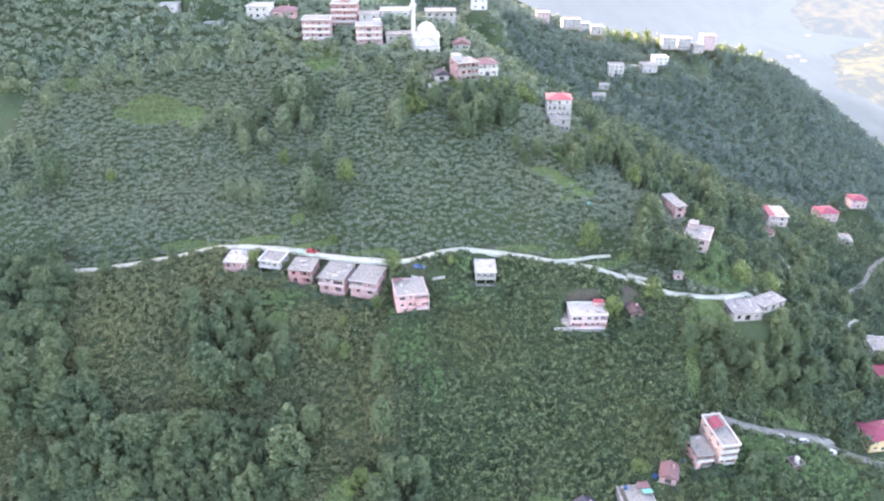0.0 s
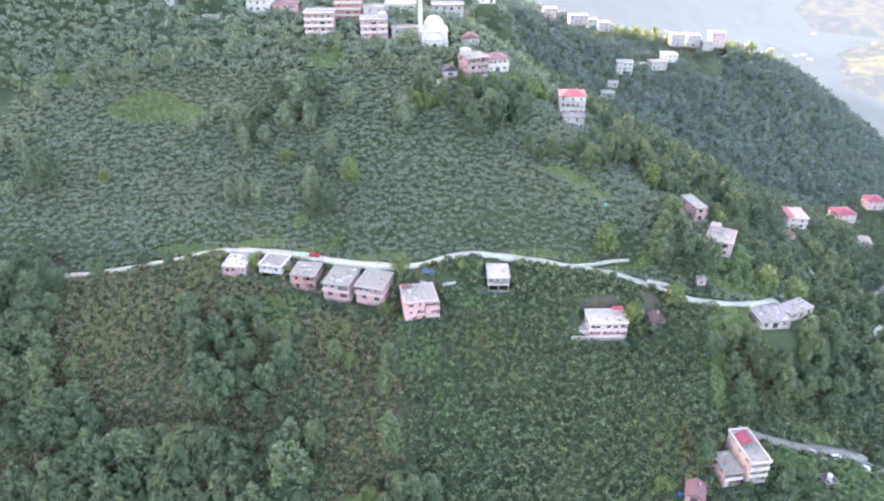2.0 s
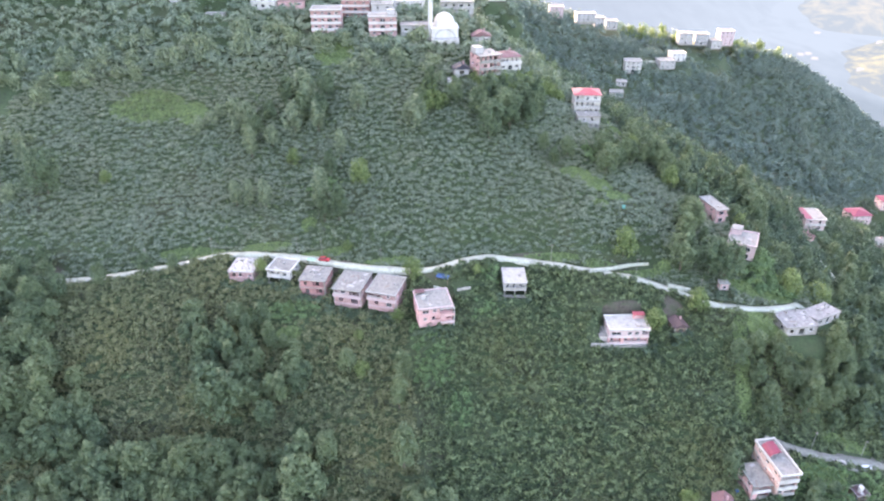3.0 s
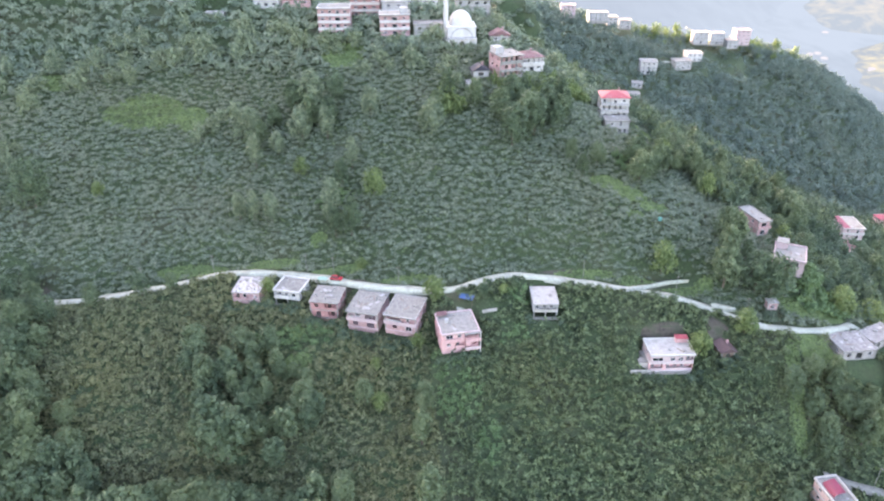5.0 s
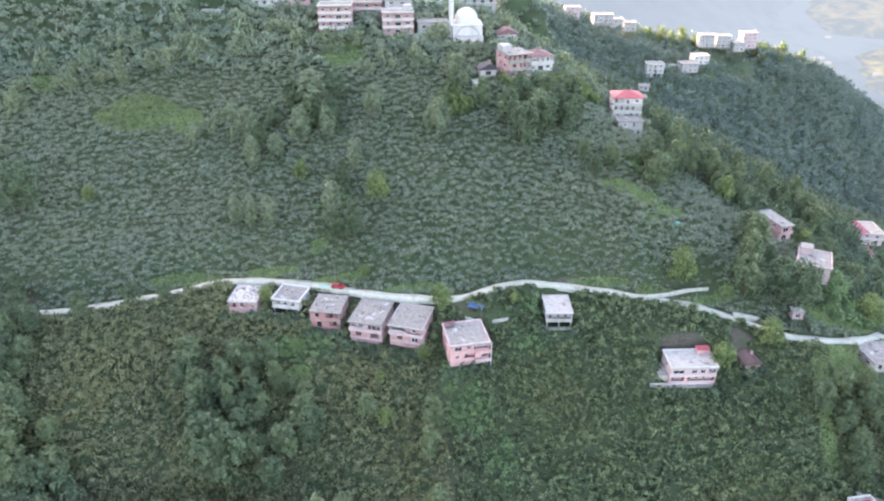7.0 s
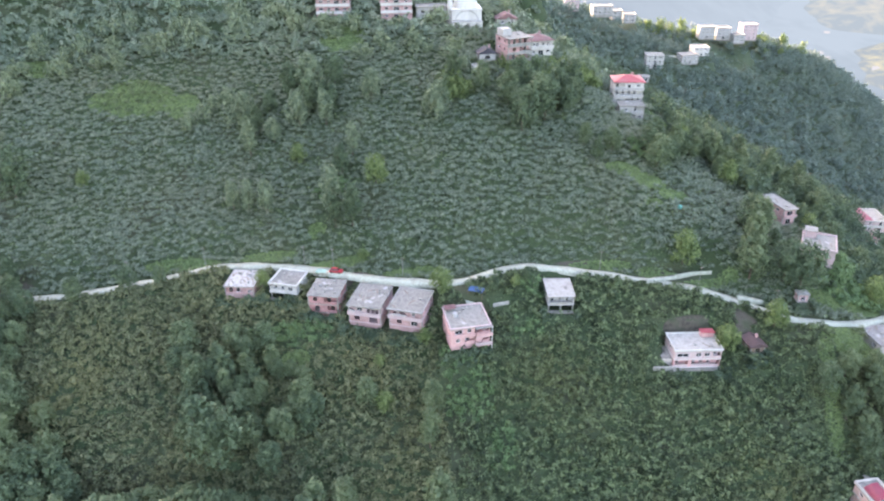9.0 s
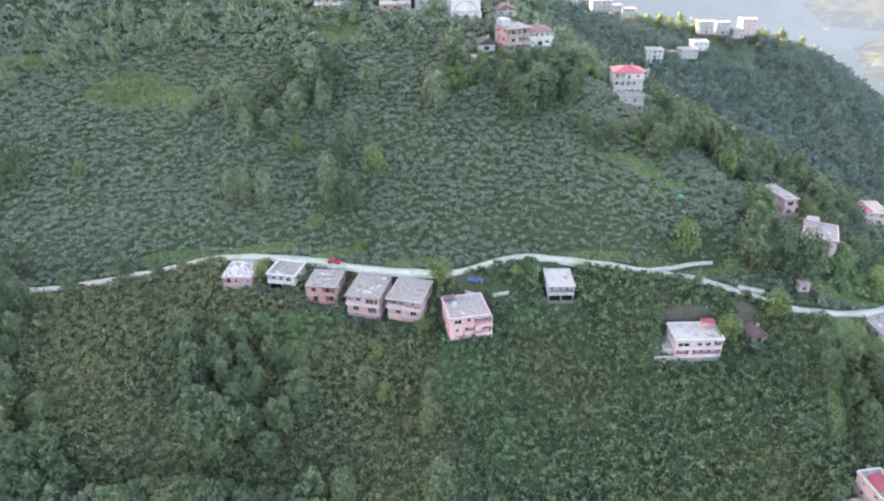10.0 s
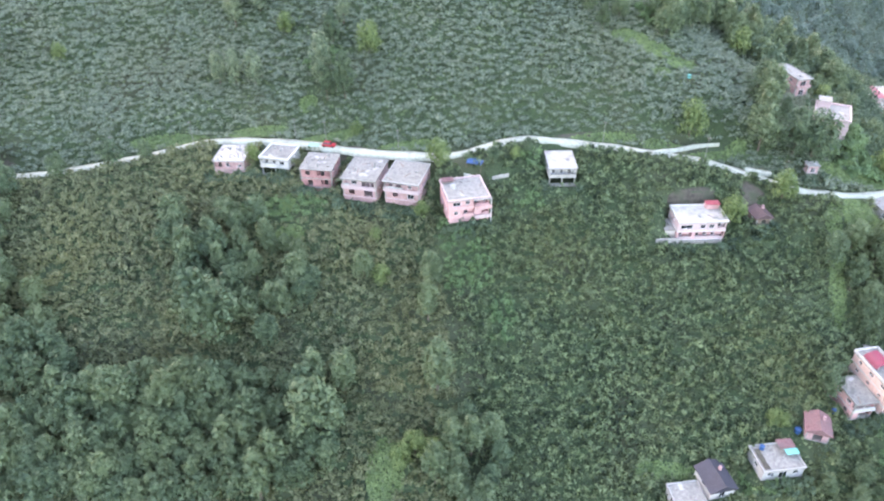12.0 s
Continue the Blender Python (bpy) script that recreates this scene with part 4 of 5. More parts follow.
x, y, rng = jitter(-80, 155, 158, 345, 1.9, 16)
ok = clear(x, y, 2.4, 0.5, 0.2) & inside(x, y, REEDS)
x, y = x[ok], y[ok]
scatter("reed_beds", x, y, np.random.default_rng(7).uniform(0.8, 1.3, len(x)), FRESH, "bright green tall leafy plants below the houses", 17, n=60, size=(0.12, 0.24), tall=(1.2, 2.0))

x, y, rng = jitter(-25, 50, 300, 340, 2.6, 43)
ok = clear(x, y, 3, 1.5) & inside(x, y, LIGHT_SHRUBS)
x, y = x[ok], y[ok]
scatter("spur_shrubs", x, y, np.random.default_rng(18).triangular(1.6, 2.2, 3.4, len(x)), TREE_LIME, "pale yellow-green tall shrubs on the spur", 28, n=120, size=(0.09, 0.18), tall=(1.0, 1.7), heads=7)

# rows of young bushes on the terraced field
x, y = np.meshgrid(np.arange(-155, -119, 4.2), np.arange(313, 331, 3.4))
x, y = (x + (np.arange(x.shape[0]) % 2)[:, None] * 1.6).ravel(), y.ravel() + 0.25 * np.sin(x.ravel() * 0.7)
ok = inside(x, y, [TERRACE], -0.5)
x, y = x[ok], y[ok]
scatter("young_bushes", x, y, np.random.default_rng(28).uniform(1.3, 1.7, len(x)), HAZEL_EAST, "rows of young bushes on the terraced field", 38, n=44, size=(0.14, 0.26), tall=(0.8, 1.2))

x, y, rng = jitter(96, 128, 238, 262, 2.4, 41)
ok = clear(x, y, 3.0, 0.8) & inside(x, y, [(113, 248, 12, 7.5)])
x, y = x[ok], y[ok]
scatter("thicket", x, y, np.random.default_rng(8).uniform(1.9, 2.9, len(x)), FRESH, "fresh green thicket below the flat-roofed house", 27, n=130, size=(0.1, 0.2), tall=(0.9, 1.4))

# weeds and ferns between the bushes
x, y, rng = jitter(-195, 135, 142, 345, 1.15, 31)
ok = clear(x, y, 2.0, 0.3, 0.3) & ~inside(x, y, BARE + YARDS[-3:]) & (spur(x, y) < 30)
x, y = x[ok], y[ok]
spots = np.stack([x, y, ground_z(x, y) + rng.uniform(0.05, 0.3, len(x))], -1)
co = leaves(rng, spots, np.tile(np.array([0.0, -0.5, 0.8]), (len(x), 1)), rng.uniform(0.35, 0.6, len(x)), 0.6).reshape(-1, 3)
tagged(quads("undergrowth", co, np.arange(len(co)).reshape(-1, 3), HAZEL_EAST), "weeds and ferns between the hazel bushes", "undergrowth", kind="stuff")

# shrubs at the foot of the houses on the slope
rng = np.random.default_rng(52)
x, y = [], []
for p in PLANS:
    if p["y"] > 260 or p["x"] > 110:
        continue
    c, sn = math.cos(radians(p["yaw"])), math.sin(radians(p["yaw"]))
    for u in np.arange(-p["w"] / 2 - 1.5, p["w"] / 2 + 1.6, 1.5):
        for v in (-p["l"] / 2 - p["balcony"] - 1.9, -p["l"] / 2 - p["balcony"] - 3.4):
            if rng.uniform() < 0.8:
                a, b = u + rng.uniform(-0.5, 0.5), v + rng.uniform(-0.4, 0.4)
                x.append(p["x"] + c * a - sn * b)
                y.append(p["y"] + sn * a + c * b)
x, y = np.array(x), np.array(y)
ok = clear(x, y, 2.4, 0.5, 0.2) & ~inside(x, y, YARDS)
x, y = x[ok], y[ok]
scatter("house_shrubs", x, y, rng.uniform(1.1, 1.8, len(x)), VALLEY_LEAVES, "dark green shrubs at the foot of the houses", 53, n=80, size=(0.11, 0.22), tall=(1.0, 1.7))

# woods on the upper slope, the valley side and the far ridge
x, y, rng = jitter(-270, 60, 338, 440, 3.6, 12)
ok = clear(x, y, 3, 1.2, 4) & ~inside(x, y, MEADOWS + REEDS)
x, y = x[ok], y[ok]
scatter("upper_bushes", x, y, np.random.default_rng(4).triangular(1.5, 2.2, 3.4, len(x)), WOOD_LEAVES, "mixed bushes and low trees round the village", 6, n=64, size=(0.12, 0.24), tall=(0.9, 1.6))
x, y, rng = jitter(40, 340, 150, 470, 4.4, 13)
ok = clear(x, y, 3.2, 2.6, 8) & (spur(x, y) > 38) & ~inside(x, y, MEADOWS + [(114, 247.5, 12, 8)])
x, y = x[ok], y[ok]
tone = rng.uniform(0, 1, len(x)) + 0.35 * np.sin(x * 0.06) * np.cos(y * 0.05)
for pick, mat_, label, seed in ((tone < 0.85, VALLEY_LEAVES, "dark green woods on the valley side", 7), (tone >= 0.85, TREE_GREY, "paler green trees in the woods on the valley side", 37)):
    scatter("valley_woods", x[pick], y[pick], np.random.default_rng(5).triangular(1.9, 2.7, 5.0, pick.sum()), mat_, label, seed, n=100, size=(0.08, 0.16), tall=(1.0, 1.8), heads=8)
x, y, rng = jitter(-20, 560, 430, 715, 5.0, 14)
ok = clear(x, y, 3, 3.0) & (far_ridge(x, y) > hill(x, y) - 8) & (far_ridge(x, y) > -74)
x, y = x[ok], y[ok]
scatter("far_woods", x, y, np.random.default_rng(6).triangular(1.8, 2.8, 5.2, len(x)), FAR_LEAVES_HAZED, "continuous woods on the far ridge", 8, n=60, size=(0.11, 0.21), tall=(0.8, 1.5), heads=8)


def grass_patch(spots, seed):
    rng = np.random.default_rng(seed)
    cs = []
    for cx, cy, rx, ry in spots:
        n = int(rx * ry * 60)
        r, a = np.sqrt(rng.uniform(0, 1, n)), rng.uniform(0, 2 * math.pi, n)
        cs.append(np.stack([cx + rx * 1.05 * r * np.cos(a), cy + ry * 1.05 * r * np.sin(a)], -1))
    p = np.concatenate(cs)
    p = p[clear(p[:, 0], p[:, 1], 2.2, 0.5)]
    z = ground_z(p[:, 0], p[:, 1])
    c = np.concatenate([p, z[:, None] + 0.15], 1)
    n = np.tile(np.array([0.0, -0.6, 0.9]), (len(c), 1))
    co = leaves(rng, c, n, rng.uniform(0.15, 0.45, len(c))).reshape(-1, 3)
    return tagged(quads("meadow_grass", co, np.arange(len(co)).reshape(-1, 3), GRASS_BLADES), "bright green tall grass of the small meadows", "grass", kind="stuff")


grass_patch(MEADOWS, 21)
for bx, by, brx, bry in BARE:
    xs, ys = np.linspace(bx - brx, bx + brx, 9), np.linspace(by - bry, by + bry, 7)
    ring = [(bx + brx * math.cos(a) * (1 + 0.15 * math.sin(3 * a + bx)), by + bry * math.sin(a) * (1 + 0.15 * math.sin(3 * a + bx))) for a in np.linspace(0, 2 * math.pi, 24, endpoint=False)]
    rings = [np.array([(bx + (p[0] - bx) * k, by + (p[1] - by) * k) for p in ring]) for k in (1.0, 0.66, 0.33, 0.02)]
    pts = np.concatenate(rings)
    co = np.concatenate([pts, (ground_z(pts[:, 0], pts[:, 1]) + np.repeat([0.02, 0.16, 0.2, 0.2], 24))[:, None]], 1)
    i = np.arange(24)
    faces = np.concatenate([np.stack([k * 24 + i, k * 24 + (i + 1) % 24, (k + 1) * 24 + (i + 1) % 24, (k + 1) * 24 + i], -1) for k in range(3)])
    tagged(quads("bare_earth", co, faces, SOIL, smooth=True), "patch of bare brown earth", "earth", kind="structure")


def make_tree(seed, height, spread_, lobes, material, label, sprays=1650):
    """A tapered trunk with limbs, and a crown of leaf clumps on uneven lobes."""
    rng = np.random.default_rng(seed)
    rnd = random.Random(seed)
    tree = thing("tree", Matrix.Identity(4), label, "tree", "trees on the hillside")
    bm = bmesh.new()
    top = height * 0.72

    def limb(a, b, r0, r1, k=6):
        a, b = Vector(a), Vector(b)
        q = (b - a).to_track_quat("Z", "Y").to_matrix()
        rings = []
        for p, r in ((a, r0), ((a + b) / 2 + Vector((rnd.uniform(-.2, .2), rnd.uniform(-.2, .2), 0)), (r0 + r1) / 2), (b, r1)):
            rings.append([bm.verts.new(p + q @ Vector((r * math.cos(t), r * math.sin(t), 0))) for t in [2 * math.pi * i / k for i in range(k)]])
        for u, v in zip(rings, rings[1:]):
            for i in range(k):
                bm.faces.new((u[i], u[(i + 1) % k], v[(i + 1) % k], v[i]))
        bm.faces.new(rings[-1])
    limb((0, 0, -0.6), (0.1, 0, top), height * 0.024, height * 0.008)
    centres = []
    lean = (rnd.uniform(-0.3, 0.3), rnd.uniform(-0.3, 0.3))
    for i in range(lobes):
        f = (i + 0.5) / lobes
        ang = i * 2.4 + rnd.uniform(-0.6, 0.6)
        out = spread_ * 0.66 * math.sin(math.pi * min(0.97, 0.14 + 0.86 * f)) ** 0.6 * rnd.uniform(0.7, 1.15)
        c = np.array([out * math.cos(ang) + lean[0] * f, out * math.sin(ang) + lean[1] * f, height * (0.22 + 0.72 * f)])
        centres.append((c, spread_ * rnd.uniform(0.24, 0.44) * (1.05 - 0.25 * f)))
        if i % 3 == 0 and f < 0.75:
            limb((0, 0, height * (0.15 + 0.4 * f)), tuple(c * np.array([0.8, 0.8, 0.97])), height * 0.01, height * 0.004, 5)
    part("trunk", bm, BARK, tree)
    cs, ns, hs = [], [], []
    for c, r in centres:
        n = sprays // lobes
        d = rng.normal(0, 1, (n, 3)) + np.array([c[0], c[1], 0.4]) * 0.45 / spread_
        d /= np.linalg.norm(d, axis=1)[:, None]
        rr = r * (0.97 + rng.normal(0, 0.17, n))
        cs.append(c + d * rr[:, None] * np.array([1, 1, 1.15]))
        ns.append(d + np.array([0, 0, 0.35]))
        hs.append(rng.uniform(0.12, 0.25, n) * (0.75 + 0.05 * height))
    core = dome(rng, np.zeros(3), 1.0, 1.0, 8, 5, True) * np.array([spread_ * 0.36, spread_ * 0.36, height * 0.26]) + np.array([0, 0, height * 0.52])
    core = np.concatenate([core[:, [0, 1, 2]], core[:, [0, 2, 3]]])
    co = np.concatenate([leaves(rng, np.concatenate(cs), np.concatenate(ns), np.concatenate(hs), 0.36), core]).reshape(-1, 3)
    crown = quads("crown", co, np.arange(len(co)).reshape(-1, 3), material)
    crown.parent = tree
    return tree


MODELS = [make_tree(1, 9.0, 3.2, 20, TREE_DARK, "broad dark green tree on the slope"),
          make_tree(2, 11.0, 3.2, 24, TREE_GREY, "tall grey-green tree on the slope"),
          make_tree(3, 8.5, 3.3, 20, TREE_GREY, "round grey-green tree on the slope"),
          make_tree(4, 12.0, 2.8, 22, TREE_DARK, "slender dark green tree on the slope"),
          make_tree(5, 7.0, 3.2, 17, TREE_LIME, "yellow-green leafy tree beside the road", 1150),
          make_tree(6, 10.0, 3.9, 26, TREE_DARK, "wide dark crowned tree on the slope", 1600),
          make_tree(7, 13.0, 3.1, 26, TREE_GREY, "tall pale poplar-like tree on the slope", 1500),
          make_tree(8, 8.5, 3.2, 20, TREE_HAZED, "round tree on the upper slope, paled for haze"),
          make_tree(9, 12.5, 3.0, 24, TREE_HAZED, "tall tree on the upper slope, paled for haze", 1400)]
USED = set()


def plant(kind, x, y, size=1.0, turn=0.0, stretch=1.0):
    m = pose(x, y, ground_at(x, y) - 0.1, 0, 0, turn) @ Matrix.Diagonal((size, size, size * stretch, 1))
    if kind not in USED:
        USED.add(kind)
        MODELS[kind].matrix_world = m
        return
    s = MODELS[kind].matrix_world.to_scale()
    copy_thing(MODELS[kind], m @ Matrix.Diagonal((1 / s.x, 1 / s.y, 1 / s.z, 1)))


SINGLE = [(4, -24.3, 221.5, 0.75), (4, -18.9, 234.6, 1.25), (4, -74.6, 243.0, 0.85), (4, 63.8, 220.8, 1.25), (4, 79.6, 226, 1.3), (0, 81.2, 180.8, 1.25),
          (4, 66, 174.6, 0.8), (4, 68.6, 174.2, 0.65), (0, 7, 238.8, 0.6), (4, 3.4, 237.2, 0.6), (0, 12, 240.4, 0.55), (0, -3.2, 235.6, 0.6), (4, -37, 216, 0.6), (4, -44, 252, 0.7),
          (4, 120, 244, 1.6), (4, 132, 245.5, 1.75), (5, -118, 246, 0.9), (2, -134, 243, 1.0), (1, -108, 247, 0.7), (5, -95, 217, 1.0), (5, -81, 225, 0.8), (2, -45, 184, 1.2), (6, -17, 166, 1.1)]
TALL = [(6, -89.7, 274.8, 0.91), (1, -84.3, 273.7, 0.97), (6, -77.4, 271.3, 1.03), (1, -55.5, 268.6, 1.32), (3, -53.4, 262.7, 0.96), (2, -69.9, 303.3, 1.63), (2, -66.6, 315.4, 1.83), (1, -87.1, 296.0, 1.09), (2, -78.8, 299.5, 1.07), (4, -68.8, 288.8, 1.04), (2, -91.1, 309.6, 1.33), (1, -59.9, 302.2, 1.05), (3, -47.8, 262.0, 1.27), (2, -19.8, 296.8, 1.63), (2, -43.6, 307.9, 1.37), (4, -40.4, 275.1, 1.53), (4, -145.2, 286.5, 0.85), (5, -165.9, 279.9, 1.98), (1, -49.3, 287.8, 0.97), (3, -52.4, 280.3, 1.03), (0, -73.7, 315.7, 1.56), (0, -57.9, 317.3, 1.40)]
TALL += [(2, 56.5, 282.6, 1.54), (5, 10.2, 292.4, 1.63), (2, 16.1, 300.3, 1.82), (5, 19.0, 299.1, 1.35), (2, 6.2, 303.6, 1.47), (1, 31.6, 288.2, 0.83), (3, 35.3, 281.2, 0.81), (2, 41.7, 287.8, 1.08), (4, 70, 303, 1.3), (4, 84.6, 288.3, 1.38), (6, 112, 315, 1.2), (5, 84, 264, 1.3), (4, 58.8, 250.8, 1.75), (2, 78.7, 245.2, 1.82), (5, 88.5, 243.5, 1.55), (4, 112.0, 277.8, 1.16), (3, 89.3, 255.8, 0.7), (3, 69.5, 295.7, 0.91), (1, 103.7, 325.0, 1.0), (5, 123.9, 304.2, 1.46), (2, 124.5, 295.9, 1.69), (0, 87.7, 263.0, 1.28)]
TALL += [(3, -82.4, 195.3, 1.88), (1, -88.2, 211.9, 1.31), (5, -79.3, 194.2, 1.98), (2, -94.1, 222.6, 1.42), (6, -89.2, 208.9, 0.88), (0, -84.1, 213.2, 1.12), (6, -69.5, 207.9, 0.8), (2, -57.8, 205.3, 1.33), (6, -64.0, 199.2, 0.9), (6, -61.3, 198.5, 0.96), (2, -71.1, 199.2, 1.19), (1, -75.2, 198.0, 1.07), (0, -65.2, 192.2, 1.21), (6, -52.0, 180.9, 1.25), (6, -44.4, 180.5, 1.13), (6, -22.7, 196.4, 1.07), (1, -21.7, 204.4, 1.03), (6, -20.7, 179.5, 1.48), (5, -128.8, 191.5, 1.36), (2, -129.1, 203.8, 1.08), (0, -117.0, 186.5, 1.26), (0, -70.6, 222.2, 1.23)]
TALL += [(2, -78.4, 222.3, 1.19), (4, -35.3, 205.1, 0.9), (2, -40.0, 207.0, 1.07), (5, -146.4, 194.6, 1.85), (2, -140.1, 203.2, 1.64), (2, -130.4, 192.2, 1.38), (0, -120.9, 190.7, 1.31), (5, -112.0, 177.4, 1.48), (1, -107.5, 179.7, 1.35), (2, -101.6, 179.1, 1.84), (2, -85.2, 181.9, 1.44), (5, -77.7, 180.5, 1.38), (5, -67.5, 173.8, 1.43), (2, -51.2, 172.0, 2.34), (6, -12.6, 166.7, 1.1), (4, -26.4, 166.9, 1.2), (4, -21.7, 164.6, 1.25), (4, -30.0, 165.0, 1.1), (0, -150.1, 220.4, 1.57), (2, -146.8, 214.0, 1.52), (5, -155.9, 210.8, 1.54)]
SINGLE += [(5, 94, 242, 1.7), (2, 99, 246.5, 1.2), (6, 79.5, 250, 1.35), (2, 86, 262, 1.6), (3, 104, 212, 0.9), (2, 98, 215.5, 1.1), (1, 106, 216, 0.9)]
SINGLE += TALL + [(2, 128, 268, 1.3), (5, 118, 272, 1.2)]
GROVES = [(-86, 171, 43, 13.5, 100, 1.12), (-124, 168, 16, 10, 24, 1.05), (-14, 164, 9, 9, 10, 1.1), (-52, 172, 9, 9, 6, 1.3), (-129, 190, 10, 9, 7, 1.2), (-159, 228, 15, 24, 30, 1.2), (-148, 198, 13, 16, 20, 1.15), (-80, 205, 11, 12, 14, 1.05), (-62, 205, 8, 7, 3, 1.0), (-66, 216, 14, 5, 6, 0.8),
          (-75, 305, 17, 7, 5, 1.1), (-14, 306, 12, 6, 5, 1.0), (22, 309, 13, 8, 12, 1.15), (58, 293, 8, 7, 6, 1.0)]
GROVES += [(82, 308, 11, 15, 16, 1.0), (88, 294, 8, 8, 6, 1.0), (103, 204, 8, 6, 4, 0.95), (120, 207, 15, 9, 12, 1.0), (137, 220, 12, 10, 12, 1.0), (112, 172, 18, 7, 7, 0.8), (82, 160, 14, 5, 5, 0.8), (120, 300, 14, 20, 12, 1.0), (150, 268, 14, 16, 14, 1.15), (160, 236, 16, 16, 16, 1.15), (178, 290, 16, 22, 14, 1.2), (140, 330, 16, 16, 10, 1.1), (190, 240, 16, 20, 10, 1.2)]
# x, y, radii and number of tree clumps higher up, too far to pick apart
FAR_GROVES = [(-186, 334, 24, 14, 24), (-140, 343, 28, 10, 26), (-100, 351, 30, 8, 24), (-45, 346, 30, 5, 16), (4, 322, 24, 6, 14), (40, 338, 9, 8, 8), (20, 372, 12, 8, 10), (-30, 330, 22, 6, 10), (36, 350, 8, 6, 8), (-190, 290, 14, 24, 20), (-110, 312, 20, 6, 9)]
rnd = random.Random(77)
DISTANT = []
stems = [(px, py) for _, px, py, _ in SINGLE]
for kind, px, py, size in SINGLE:
    # high on the slope, swap to the tree copies paled for haze
    if py > 255 and px < 0:
        kind = {2: 7, 1: 8, 6: 8}.get(kind, kind)
    plant(kind, px, py, size, rnd.uniform(0, 360))
for cx, cy, rx, ry, n, size in GROVES:
    made = 0
    close = 3.1 * size
    for _ in range(n * 12):
        a, r = rnd.uniform(0, 2 * math.pi), math.sqrt(rnd.random())
        px, py = cx + rx * r * math.cos(a), cy + ry * r * math.sin(a)
        if any((px - qx) ** 2 + (py - qy) ** 2 < close * close for qx, qy in stems):
            continue
        if made < n and clear(np.array([px]), np.array([py]), 3.5, 2.5, 5)[0] and not inside(np.array([px]), np.array([py]), MEADOWS)[0]:
            if cy > 240 or cx > 138:
                DISTANT.append((rnd.choice((0, 1, 2, 3, 5, 5, 6, 2)), px, py, size * rnd.uniform(0.75, 1.15), rnd.uniform(0, 6.28)))
            else:
                plant(rnd.choice((0, 1, 2, 3, 5, 5, 6, 2)), px, py, size * rnd.uniform(0.75, 1.15), rnd.uniform(0, 360), rnd.uniform(0.85, 1.15))
            made += 1
            stems.append((px, py))
plant(5, 90, 211, 1.05, 40)


def distant_trees(rows):
    """Trees too far to pick apart: crowns joined by their tone."""
    for mat_, label in ((TREE_DARK, "dark trees on the valley side"), (TREE_GREY, "grey-green trees on the upper slope")):
        out = []
        for kind, px, py, size, turn in rows:
            me = MODELS[kind].children[1].data if MODELS[kind].children[1].name.startswith("crown") else MODELS[kind].children[0].data
            if me.materials[0] != mat_:
                continue
            v = np.empty(len(me.vertices) * 3, np.float32)
            me.vertices.foreach_get("co", v)
            v = v.reshape(-1, 3)* size
            c, sn = math.cos(turn), math.sin(turn)
            out.append(np.stack([v[:, 0] * c - v[:, 1] * sn + px, v[:, 0] * sn + v[:, 1] * c + py, v[:, 2] + ground_at(px, py) - 0.1], -1))
        co = np.concatenate(out)
        tagged(quads("distant_trees", co, np.arange(len(co)).reshape(-1, 3), mat_), label, "trees", kind="stuff")


distant_trees(DISTANT)
fx, fy = [], []
for cx, cy, rx, ry, n in FAR_GROVES:
    for _ in range(n):
        a, r = rnd.uniform(0, 2 * math.pi), math.sqrt(rnd.random())
        fx.append(cx + rx * r * math.cos(a))
        fy.append(cy + ry * r * math.sin(a))
fx, fy = np.array(fx), np.array(fy)
ok = clear(fx, fy, 3.5, 3.0)
fx, fy = fx[ok], fy[ok]
scatter("upper_trees", fx, fy, np.array([rnd.uniform(2.4, 4.0) for _ in fx]), TREE_HAZED, "trees below and beside the village, paled for haze", 19, n=230, size=(0.07, 0.15), tall=(1.1, 1.8), heads=9)
# tall trees along the far crest, too many and too far to pick apart
cx = np.array([62 + i * 4.4 + rnd.uniform(-3, 3) for i in range(52)])
cy = np.array([640 + 0.12 * (v - 100) + rnd.uniform(-7, 9) for v in cx])
scatter("crest_trees", cx, cy, np.array([rnd.uniform(1.8, 3.4) for _ in cx]), TREE_LIME, "row of yellow-green trees on the far crest", 9, n=120, size=(0.1, 0.2), tall=(1.0, 1.5), heads=8)
cx = np.array([150, 158, 168, 177, 186, 199, 246, 254, 262, 279, 299])
cy = np.array([655, 656, 655, 657, 656, 658, 662, 660, 664, 668, 672])
scatter("tall_crest_trees", cx, cy, np.array([3.6, 4.0, 4.2, 3.6, 4.6, 4.0, 5.0, 4.6, 4.2, 4.0, 4.2]), TREE_LIME, "tall sunlit yellow-green trees on the far crest", 29, n=260, size=(0.08, 0.16), tall=(1.5, 2.4), heads=9)


